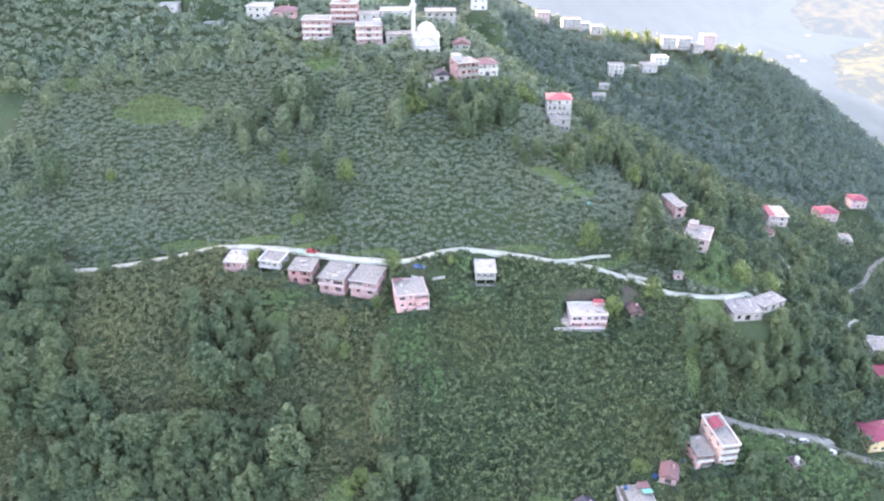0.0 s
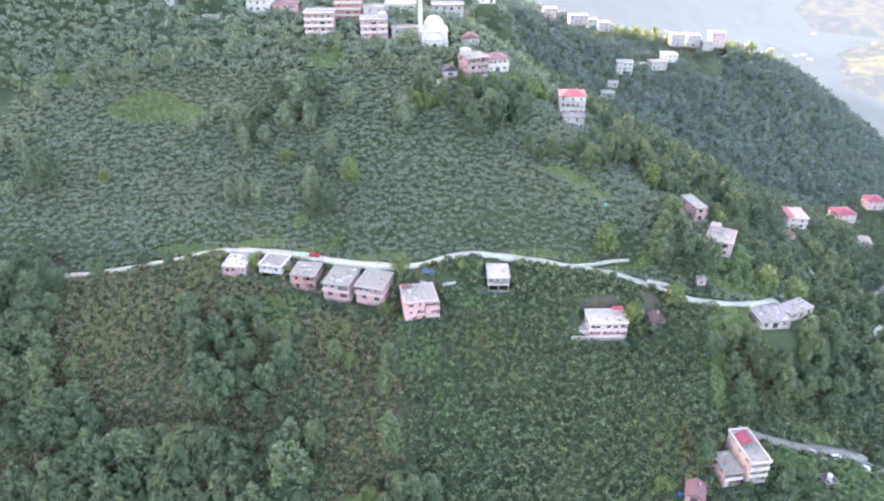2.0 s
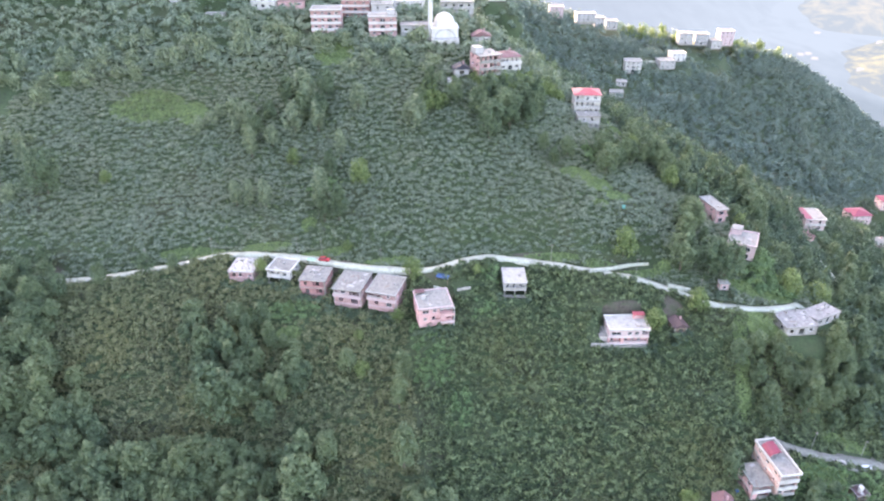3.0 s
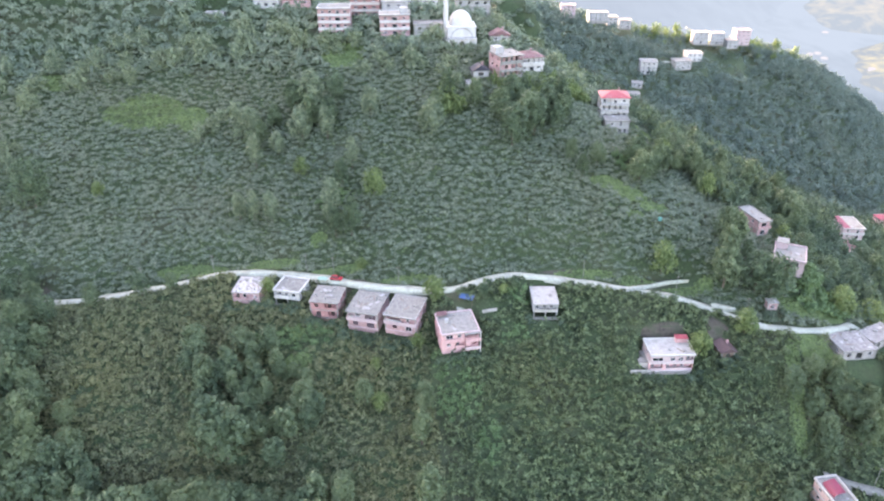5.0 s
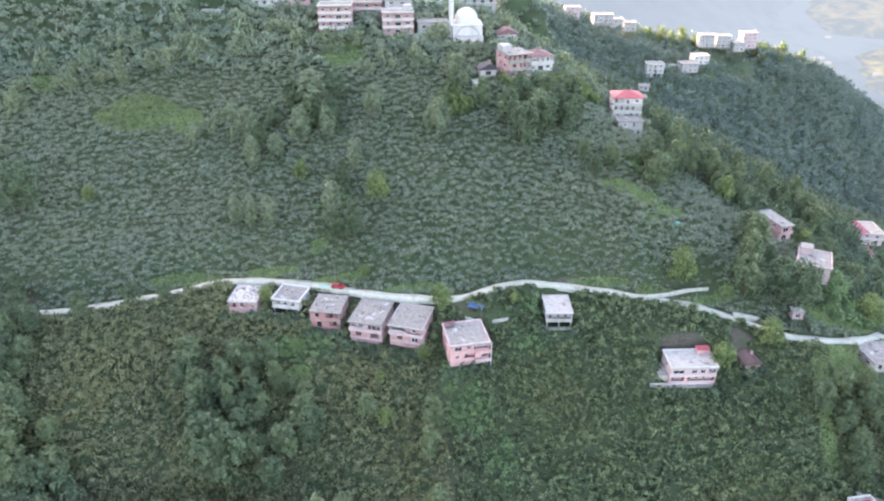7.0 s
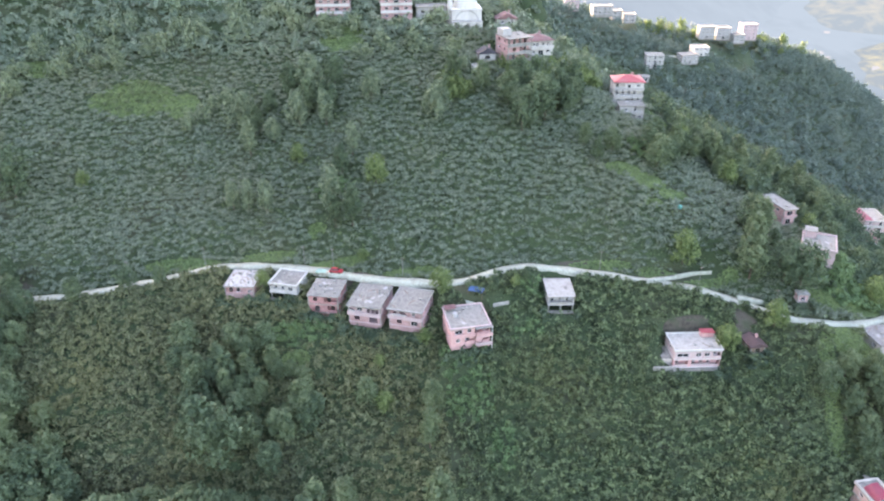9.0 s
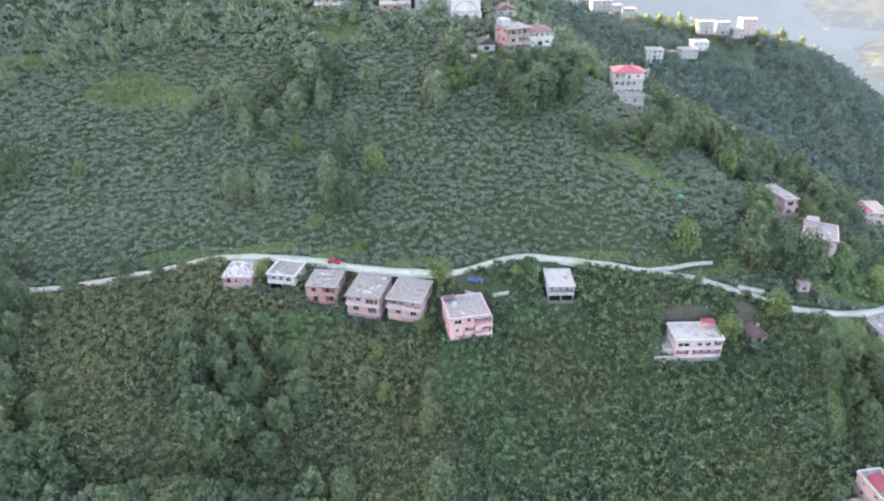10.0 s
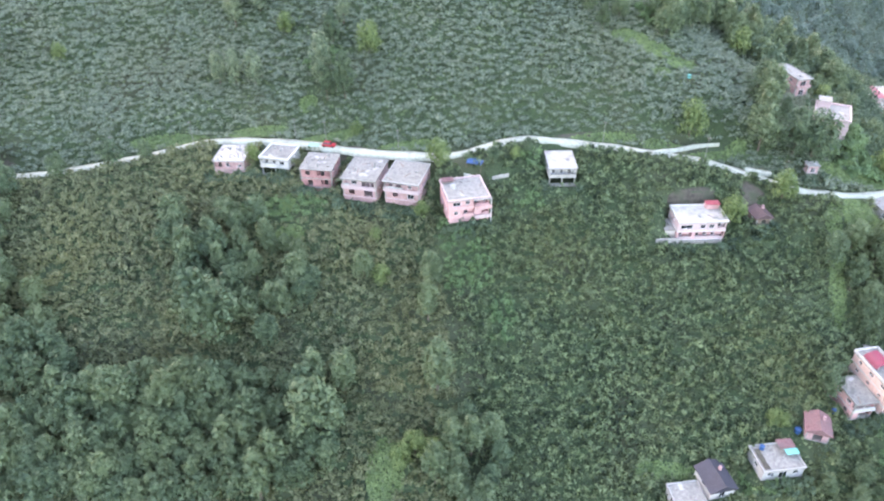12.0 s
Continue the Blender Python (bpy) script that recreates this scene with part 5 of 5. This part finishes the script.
# ---- distance beyond the far ridge: haze painted as glow ----
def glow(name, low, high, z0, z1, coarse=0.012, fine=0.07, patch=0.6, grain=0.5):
    """A far hillside glowing with painted haze: paler or warmer with height, mottled by woods and clearings."""
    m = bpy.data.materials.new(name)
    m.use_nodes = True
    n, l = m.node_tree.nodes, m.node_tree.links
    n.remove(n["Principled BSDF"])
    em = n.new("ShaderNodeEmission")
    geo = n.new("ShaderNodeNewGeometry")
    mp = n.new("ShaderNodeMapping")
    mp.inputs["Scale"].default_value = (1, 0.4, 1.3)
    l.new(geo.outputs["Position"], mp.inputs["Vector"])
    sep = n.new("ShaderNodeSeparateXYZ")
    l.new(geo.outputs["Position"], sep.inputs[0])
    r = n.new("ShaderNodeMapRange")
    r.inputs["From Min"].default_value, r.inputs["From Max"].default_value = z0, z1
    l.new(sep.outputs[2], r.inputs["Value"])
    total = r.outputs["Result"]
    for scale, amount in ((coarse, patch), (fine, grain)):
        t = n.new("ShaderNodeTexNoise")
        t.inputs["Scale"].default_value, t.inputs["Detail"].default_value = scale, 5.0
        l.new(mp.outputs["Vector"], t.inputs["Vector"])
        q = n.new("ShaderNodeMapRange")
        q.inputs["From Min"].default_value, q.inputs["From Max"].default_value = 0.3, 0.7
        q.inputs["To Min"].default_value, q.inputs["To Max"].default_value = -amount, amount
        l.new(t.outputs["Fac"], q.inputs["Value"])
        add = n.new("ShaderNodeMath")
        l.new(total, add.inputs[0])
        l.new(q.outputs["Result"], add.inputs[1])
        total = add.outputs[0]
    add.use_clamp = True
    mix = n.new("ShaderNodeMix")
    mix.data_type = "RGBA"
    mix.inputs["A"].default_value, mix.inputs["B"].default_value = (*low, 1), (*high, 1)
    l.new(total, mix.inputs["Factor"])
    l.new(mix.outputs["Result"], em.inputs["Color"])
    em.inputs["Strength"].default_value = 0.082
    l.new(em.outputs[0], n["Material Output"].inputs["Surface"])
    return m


# emission colours hold the haze, and the sunlight on the warm hills
HAZE_VALLEY = glow("glowing_haze_valley", (0.32, 0.475, 0.58), (0.55, 0.765, 0.91), -73, -61, 0.006, 0.05, 0.5, 0.1)
HAZE_BLUE = glow("glowing_haze_mountain", (0.54, 0.755, 0.9), (0.40, 0.565, 0.69), -75, 90, 0.005, 0.04, 0.12, 0.12)
HAZE_WARM = glow("glowing_sunlit_hill", (0.46, 0.62, 0.70), (0.88, 0.95, 0.74), -75, 5, 0.02, 0.09, 0.35, 0.55)
GLOW_WALL = glow("glowing_sunlit_wall", (0.8, 0.92, 1.0), (0.9, 1.0, 1.05), -70, 0, 0.02, 0.2, 0.2, 0.1)
HAZE_FAR = glow("glowing_haze_far_hill", (0.48, 0.66, 0.76), (0.76, 0.87, 0.82), -90, 60, 0.02, 0.07, 0.4, 0.45)


# the rise from the near end grades the painted haze, shaded to pale
def far_floor(x, y):
    return -71 + 8 * np.clip((y - 800) / 350, 0, 1) + 1.2 * np.sin(x * 0.011) * np.cos(y * 0.008) + 0.12 * np.maximum(y - 1750, 0)


def blue_mountain(x, y):
    left = 0.85 * (471 - x + 0.61 * (y - 1138))
    return -70 + np.clip(0.42 * left, -30, 150) + 5 * np.sin(x * 0.03) * np.cos(y * 0.02)


def near_hill(x, y):
    foot = np.interp(y, (700, 855, 944, 1101, 1220), (640, 547, 536, 596, 800))
    return -68 + np.clip(0.42 * (x - foot), -20, 160) + 3 * np.sin(x * 0.05 + y * 0.02) * np.cos(y * 0.04)


def back_hill(x, y):
    foot = np.interp(y, (1150, 1250, 1389, 1573, 1900), (800, 640, 649, 738, 1000))
    return -68 + np.clip(0.4 * (x - foot), -20, 220) + 6 * np.sin(x * 0.03 + y * 0.01) * np.cos(y * 0.02)


for name, mat_, xs, ys, shape, label in (("backdrop_valley", HAZE_VALLEY, (300, 3400), (725, 3200), far_floor, "pale blue valley far away, glowing with painted haze"), ("backdrop_blue_mountain", HAZE_BLUE, (-500, 1200), (1000, 2600), blue_mountain, "blue-grey mountain flank glowing with painted haze"), ("backdrop_near_hill", HAZE_WARM, (500, 1400), (760, 1260), near_hill, "far pale hillside glowing with painted sunlight and haze"), ("backdrop_far_hill", HAZE_FAR, (600, 1900), (1130, 1900), back_hill, "farther mottled pale hill glowing with painted haze")):
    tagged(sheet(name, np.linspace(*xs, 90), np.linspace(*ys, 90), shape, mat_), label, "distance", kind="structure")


# ---- mosque of the village ----
def arc_wall(bm, x0, x1, y0, y1, z0, z1, r):
    """A wall with one round-headed arch through it."""
    m = (x0 + x1) / 2
    n = 8
    spring = z1 - r - 0.4
    box(bm, x0, m - r, y0, y1, z0, z1)
    box(bm, m + r, x1, y0, y1, z0, z1)
    for i in range(n):
        a, b = math.pi * i / n, math.pi * (i + 1) / n
        xa, xb = m - r * math.cos(a), m - r * math.cos(b)
        lo = spring + r * min(math.sin(a), math.sin(b))
        box(bm, xa, xb, y0, y1, lo, z1)


def build_mosque():
    x, y, z = MOSQUE
    q = thing("mosque", pose(x, y, z, 0, 0, 4), "white village mosque with a round dome", "mosque")
    bm = bmesh.new()
    for u0, u1, at, along in ((-6, 6, -6, 0), (-6, 6, 5.7, 0)):
        wall_run(bm, 0, u0, u1, at, 0.3, -1.5, 8.6, [(-4.2, -3.0, 1.5, 5), (-0.8, 0.8, -0.2, 3.4), (3.0, 4.2, 1.5, 5)])
    for at in (-6, 5.7):
        wall_run(bm, 1, -5.7, 5.7, at, 0.3, -1.5, 8.6, [(-3.6, -2.4, 1.5, 5), (2.4, 3.6, 1.5, 5)])
    bmesh.ops.remove_doubles(bm, verts=bm.verts, dist=0.002)
    part("wall", bm, WHITE, q)
    boxes("roof_slab", [(-6.3, 6.3, -6.3, 6.3, 8.6, 8.95)], WHITE, q)
    bm = bmesh.new()
    prism(bm, circle(0, 0, 5.0, 16), 8.95, 10.2)
    part("drum", bm, WHITE, q)
    bm = bmesh.new()
    bmesh.ops.create_uvsphere(bm, u_segments=24, v_segments=14, radius=4.75, matrix=Matrix.Translation((0, 0, 10.1)))
    for f in bm.faces:
        f.smooth = True
    part("dome", bm, WHITE, q, "smooth white dome")
    bm = bmesh.new()
    prism(bm, circle(0, 0, 0.16, 6), 14.7, 16.2, 0.1)
    part("finial", bm, STEEL, q)
    for i in range(3):
        bm = bmesh.new()
        arc_wall(bm, -6 + i * 4, -2 + i * 4, -9.2, -8.9, -1.5, 4.6, 1.5)
        bmesh.ops.remove_doubles(bm, verts=bm.verts, dist=0.002)
        part("portico_arch", bm, WHITE, q)
    bm = bmesh.new()
    for i in range(12):
        a, b = math.pi * i / 12, math.pi * (i + 1) / 12
        ring = [(r * math.cos(u), 4.4 + r * 0.9 * math.sin(u)) for r, u in ((4.3, a), (4.9, a), (4.9, b), (4.3, b))]
        v = [bm.verts.new((u, y0, z)) for y0 in (-6.25, -5.98) for u, z in ring]
        for f in ((3, 2, 1, 0), (4, 5, 6, 7), (0, 1, 5, 4), (1, 2, 6, 5), (2, 3, 7, 6), (3, 0, 4, 7)):
            bm.faces.new([v[k] for k in f])
    bmesh.ops.remove_doubles(bm, verts=bm.verts, dist=0.002)
    part("blind_arch", bm, PALE_GREY, q, "pale grey arch moulding")
    boxes("portico_roof", [(-6.2, 6.2, -9.4, -6.32, 4.6, 4.85)], PALE_GREY, q)
    m = thing("minaret", pose(x - 6.2, y - 2.5, z), "slender white minaret beside the mosque", "minaret")
    for name, r, z0, z1, top, mat_ in (("base", 1.5, -1.5, 7, 0.85, WHITE), ("shaft", 1.05, 7, 22, 0.92, WHITE), ("gallery", 1.2, 22, 23.6, 1.5, WHITE), ("upper_shaft", 0.85, 23.6, 29, 0.95, WHITE), ("spire", 1.0, 29, 35, 0.02, STEEL)):
        bm = bmesh.new()
        prism(bm, circle(0, 0, r, 12), z0, z1, top)
        part(name, bm, mat_, m)


build_mosque()

# ---- fittings that belong to single houses ----
HOUSE = {p["label"]: (p, h) for p, h in zip(PLANS, built)}


def of(label):
    p, h = HOUSE[label]
    return h, p["w"] / 2, p["l"] / 2, p["stilts"] + p["floors"] * p["sh"] + 0.24


h, hw, hl, top = of("long pink and white house with white parapet roof")
boxes("stair_box", [(hw - 3.9, hw - 0.3, hl - 1.9, hl + 0.1, top, top + 1.5)], PINK, h)
boxes("stair_box_roof", [(hw - 4.1, hw - 0.1, hl - 2.1, hl + 0.25, top + 1.5, top + 1.68)], RED_ROOF, h, "red sheet roof")
boxes("terrace", [(-hw - 0.2, hw + 0.3, -hl - 1.0, -hl - 0.02, -0.9, 0.08)], ROOF_PALE, h, "pale concrete terrace slab")
boxes("side_porch", [(-hw - 2.9, -hw - 0.02, -hl + 1.2, hl - 1.5, -0.8, 2.6)], CREAM, h)
boxes("porch_roof", [(-hw - 3.1, -hw - 0.15, -hl + 1.0, hl - 1.2, 2.6, 2.78)], ROOF_PALE, h)
boxes("retaining_wall", [(-hw - 6.2, -hw + 0.2, -hl - 1.6, -hl - 1.25, -2.5, 1.7)], ROOF_WHITE, h, "pale concrete garden wall")
for i in range(9):
    boxes("step", [(-hw - 5.6 + i * 0.5, -hw - 5.1 + i * 0.5, -hl - 1.2, -hl + 0.2, -2.2, -1.4 + i * 0.18)], CONCRETE, h)

h, hw, hl, top = of("tall narrow peach house with white parapet and balconies")
bm = bmesh.new()
n = 8
for i in range(n):
    a, b = math.pi * (0.08 + 0.5 * i / n), math.pi * (0.08 + 0.5 * (i + 1) / n)
    for u, v in ((a, b),):
        x0, x1 = -hw + 0.2 + 2.9 * (1 - math.cos(u)), -hw + 0.2 + 2.9 * (1 - math.cos(v))
        z0, z1 = top + 0.4 + 1.9 * math.sin(u), top + 0.4 + 1.9 * math.sin(v)
        q = [bm.verts.new(c) for c in ((x0, -0.4, z0), (x1, -0.4, z1), (x1, 4.8, z1), (x0, 4.8, z0), (x0, -0.4, z0 - 0.06), (x1, -0.4, z1 - 0.06), (x1, 4.8, z1 - 0.06), (x0, 4.8, z0 - 0.06))]
        for f in ((0, 1, 2, 3), (7, 6, 5, 4), (0, 4, 5, 1), (2, 6, 7, 3)):
            bm.faces.new([q[k] for k in f])
bmesh.ops.remove_doubles(bm, verts=bm.verts, dist=0.002)
part("canopy", bm, CRIMSON, h, "curved red sheet canopy")
for px, py in ((hw - 0.6, -0.2), (hw - 1.9, -0.2), (hw - 1.9, 4.6)):
    boxes("canopy_post", [(px - 3.2, px - 3.12, py, py + 0.08, top, top + 1.9)], STEEL, h)

h, hw, hl, top = of("white house with a cluttered grey roof terrace")
boxes("roof_shelter", [(hw - 4.2, hw - 0.1, hl - 2.6, hl + 0.2, top + 1.5, top + 1.58)], ROSE_ROOF, h, "faded red sheet shelter")
boxes("tarpaulin", [(hw - 3.2, hw + 0.1, hl - 4.4, hl - 2.65, top + 1.2, top + 1.25)], TURQ, h, "bright turquoise tarpaulin")
for px in (hw - 4.1, hw - 0.3):
    for py in (hl - 4.3, hl - 0.2):
        boxes("shelter_post", [(px, px + 0.08, py, py + 0.08, top, top + 1.5)], STEEL, h)
boxes("planting_bed", [(-hw + 0.6, -hw + 1.8, -hl + 0.6, hl - 1.0, top, top + 0.3)], SOIL, h)
bm = bmesh.new()
prism(bm, circle(-hw + 2.6, hl - 0.9, 0.6), top, top + 1.2)
part("water_tank", bm, BLUE, h, "blue plastic water tank")

h, hw, hl, top = of("salmon pink house with white balconies and pale roof")
boxes("tin_shelter", [(-hw + 0.2, -hw + 3.6, hl - 2.4, hl - 0.1, top + 0.9, top + 1.0)], ROSE_ROOF, h, "faded red tin shelter")
for px in (-hw + 0.3, -hw + 3.4):
    for py in (hl - 2.3, hl - 0.3):
        boxes("shelter_post", [(px, px + 0.08, py, py + 0.08, top, top + 0.9)], STEEL, h)

for level in (0.0, 2.9):
    boxes("balcony_slab", [(1.4, hw + 0.5, -hl - 1.3, -hl - 0.14, level - 0.02, level + 0.16)], BLUSH, h)
    boxes("balcony_rail", [(1.4, hw + 0.5, -hl - 1.3, -hl - 1.18, level + 0.16, level + 1.0), (1.4, 1.52, -hl - 1.18, -hl - 0.14, level + 0.16, level + 1.0), (hw + 0.38, hw + 0.5, -hl - 1.18, -hl - 0.14, level + 0.16, level + 1.0)], PINK if level else BLUSH, h)
boxes("balcony_column", [(hw + 0.2, hw + 0.45, -hl - 1.28, -hl - 1.03, -2.6, 5.8)], WHITE, h, "white corner column")
boxes("balcony_roof", [(1.2, hw + 0.6, -hl - 1.5, -hl - 0.3, 5.8, 6.0)], ROOF_PALE, h)

h, hw, hl, top = of("house with a pale flat roof among trees")
boxes("roof_room", [(-hw + 0.3, -hw + 3.8, hl - 4.2, hl - 0.3, top, top + 2.3)], BLUSH, h)
boxes("roof_room_slab", [(-hw + 0.1, -hw + 4.0, hl - 4.4, hl - 0.1, top + 2.3, top + 2.48)], ROOF_PALE, h)

h, hw, hl, top = of("valley house with a pale roof and red side")
boxes("side_roof", [(-hw - 0.3, -hw + 3.2, -hl - 0.6, hl + 0.3, top + 0.32, top + 0.42)], CRIMSON, h, "faded crimson sheet roof")

h, hw, hl, top = of("tall brick village house with pale floor bands")
boxes("roof_room", [(-2, 2, -1.5, 2.5, top, top + 2.4)], BRICK, h)
h, hw, hl, top = of("pink and white village house with roof room")
boxes("roof_room", [(hw - 4, hw - 0.5, -1.5, 2, top, top + 2.2)], PALE_GREY, h)
h, hw, hl, top = of("unfinished brick house on the spur")
boxes("roof_room", [(-hw + 0.3, -hw + 4, 0, hl - 0.4, top, top + 2.4)], PALE_GREY, h)


# ---- loose things ----
def car(x, y, yaw, paint, label):
    z = min(ground_at(x + dx, y + dy) for dx in (-1, 1) for dy in (-0.8, 0.8))
    c = thing("car", pose(x, y, z + 0.42, 0, 0, yaw), label, "car")
    bm = bmesh.new()
    prof = [(-2.05, 0.25), (-2.05, 0.75), (-1.9, 0.9), (-0.95, 0.98), (0.95, 0.98), (1.9, 0.85), (2.05, 0.65), (2.05, 0.25)]
    a = [bm.verts.new((u, -0.83, v)) for u, v in prof]
    b = [bm.verts.new((u, 0.83, v)) for u, v in prof]
    for i in range(len(prof)):
        j = (i + 1) % len(prof)
        bm.faces.new((a[i], b[i], b[j], a[j]))
    bm.faces.new(a)
    bm.faces.new(b[::-1])
    part("body", bm, paint, c)
    bm = bmesh.new()
    prism(bm, [(-1.7, -0.76), (0.9, -0.76), (0.9, 0.76), (-1.7, 0.76)], 0.98, 1.42, 0.78)
    part("cabin_glass", bm, GLASS, c)
    boxes("roof", [(-1.42, 0.6, -0.58, 0.58, 1.42, 1.48)], paint, c)
    for u in (-1.3, 1.3):
        for v in (-0.78, 0.78):
            bm = bmesh.new()
            bmesh.ops.create_cone(bm, cap_ends=True, segments=14, radius1=0.33, radius2=0.33, depth=0.22, matrix=pose(u, v, 0.31, 90))
            part("wheel", bm, RUBBER, c)


car(-52.2, 247.4, -12, RED, "small red car parked on the road edge")
car(139.0, 186.6, -20, ROOF_WHITE, "white car parked below the road bend")
car(151.5, 200.4, -30, SILVER, "silver van-like car near the yellow house")
car(119.5, 187.0, -2, ROOF_WHITE, "white car parked beside the lower road")
car(128.5, 187.4, 8, SILVER, "silver car parked beside the lower road")
car(139.5, 187.2, -6, SILVER, "silver car parked below the road bend")


def pole(x, y, tall=7.5):
    z = ground_at(x, y)
    p = thing("utility_pole", pose(x, y, z - 0.4), "thin grey utility pole beside the road", "pole", "poles along the road")
    bm = bmesh.new()
    prism(bm, circle(0, 0, 0.1, 8), 0, tall, 0.65)
    part("shaft", bm, CONCRETE, p)
    boxes("crossarm", [(-0.7, 0.7, -0.05, 0.05, tall - 0.5, tall - 0.4)], TIMBER, p)
    boxes("street_light", [(-0.1, 0.1, -0.9, -0.06, tall - 0.16, tall - 0.08)], CONCRETE, p)


for px, py in ((-120, 252.6), (-96, 256), (-63, 253), (-53.5, 251), (-31, 244), (31, 246.2), (62, 243), (83, 234.5), (112, 192), (131, 194)):
    pole(px, py)


def barrel(x, y, r, tall, mat_, label):
    b = thing("water_barrel", pose(x, y, ground_at(x, y) - 0.05), label, "barrel")
    bm = bmesh.new()
    ring = [(r * k, z) for k, z in ((0.85, 0), (1.0, 0.12), (1.03, tall * 0.5), (1.0, tall - 0.12), (0.85, tall))]
    rows = [[bm.verts.new((q * math.cos(t), q * math.sin(t), z)) for t in [2 * math.pi * i / 14 for i in range(14)]] for q, z in ring]
    for u, v in zip(rows, rows[1:]):
        for i in range(14):
            bm.faces.new((u[i], u[(i + 1) % 14], v[(i + 1) % 14], v[i]))
    bm.faces.new(rows[-1])
    bm.faces.new(rows[0][::-1])
    part("drum", bm, mat_, b)
    bm = bmesh.new()
    prism(bm, circle(0, 0, r * 0.4, 10), tall, tall + 0.1)
    part("lid", bm, mat_, b)


barrel(72.2, 172.6, 0.8, 1.5, BLUE, "blue plastic water barrel beside the shed")
barrel(82.6, 176.6, 0.75, 1.4, BLUE, "blue plastic barrel near the annex")
barrel(60.8, 266, 0.7, 1.2, TURQ, "small turquoise water tank in the meadow")


def tarp(x, y, yaw, w, l, tall, mat_, label):
    """A tarpaulin sagging over four posts."""
    z = max(ground_at(x + dx, y + dy) for dx in (-w / 2, w / 2) for dy in (-l / 2, l / 2))
    t = thing("tarpaulin_shelter", pose(x, y, z, 0, 0, yaw), label, "shelter")
    bm = bmesh.new()
    n = 6
    g = [[bm.verts.new((-w / 2 + w * i / n, -l / 2 + l * j / n, tall + 0.35 * j / n - 0.25 * math.sin(math.pi * i / n) * math.sin(math.pi * j / n) + 0.06 * math.sin(5 * i + 3 * j))) for i in range(n + 1)] for j in range(n + 1)]
    for j in range(n):
        for i in range(n):
            bm.faces.new((g[j][i], g[j][i + 1], g[j + 1][i + 1], g[j + 1][i]))
    r = part("sheet", bm, mat_, t)
    so = r.modifiers.new("thick", "SOLIDIFY")
    so.thickness = 0.04
    for px in (-w / 2, w / 2 - 0.1):
        for py in (-l / 2, l / 2 - 0.1):
            boxes("post", [(px, px + 0.1, py, py + 0.1, -1.6, tall + (0.35 if py > 0 else 0))], TIMBER, t)


tarp(-8.6, 234.2, -24, 4.6, 2.4, 0.9, BLUE, "blue tarpaulin shelter behind the pink house")
tarp(-56.6, 246.2, -10, 3.4, 1.8, 1.5, FADED_GREEN, "small faded green sheet shelter by the road")


def garden_wall(points, tall, thick, label):
    """A low wall along a few corners, following the ground."""
    w = thing("garden_wall", pose(*points[0], ground_at(*points[0])), label, "wall")
    x0, y0 = points[0]
    z0 = ground_at(x0, y0)
    for (ax, ay), (bx, by) in zip(points, points[1:]):
        n = max(1, int(math.hypot(bx - ax, by - ay) / 1.5))
        bm = bmesh.new()
        for i in range(n):
            ends = []
            for k in (i, i + 1):
                x, y = ax + (bx - ax) * k / n, ay + (by - ay) * k / n
                ends.append((x - x0, y - y0, ground_at(x, y) - z0))
            dx, dy = ends[1][0] - ends[0][0], ends[1][1] - ends[0][1]
            d = math.hypot(dx, dy)
            nx, ny = -dy / d * thick / 2, dx / d * thick / 2
            v = [bm.verts.new((e[0] + s * nx, e[1] + s * ny, e[2] + z)) for z in (-0.7, tall) for e in ends for s in (-1, 1)]
            for f in ((0, 1, 3, 2), (4, 6, 7, 5), (0, 2, 6, 4), (1, 5, 7, 3), (0, 4, 5, 1), (2, 3, 7, 6)):
                bm.faces.new([v[k] for k in f])
        bmesh.ops.remove_doubles(bm, verts=bm.verts, dist=0.002)
        part("wall_stretch", bm, ROOF_WHITE, w)


garden_wall([(-3.6, 231.4), (1.2, 232.4)], 1.0, 0.3, "short white concrete garden wall")

# farmhouse walls and roofs glow: sunlit white and haze put into emission
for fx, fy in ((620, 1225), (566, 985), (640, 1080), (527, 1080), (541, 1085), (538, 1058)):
    f = thing("farmhouse", pose(fx, fy, max(float(far_floor(fx, fy)), float(near_hill(fx, fy)), float(back_hill(fx, fy))), 0, 0, (fx * 7) % 40 - 20), "far farmhouse with glowing pale walls", "house", "farmhouses in the far valley")
    boxes("wall", [(-4, 4, -2.5, 2.5, -8, 2.5)], GLOW_WALL, f)
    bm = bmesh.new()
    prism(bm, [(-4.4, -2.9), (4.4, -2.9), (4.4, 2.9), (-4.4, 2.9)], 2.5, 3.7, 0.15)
    part("roof", bm, GLOW_WALL, f)
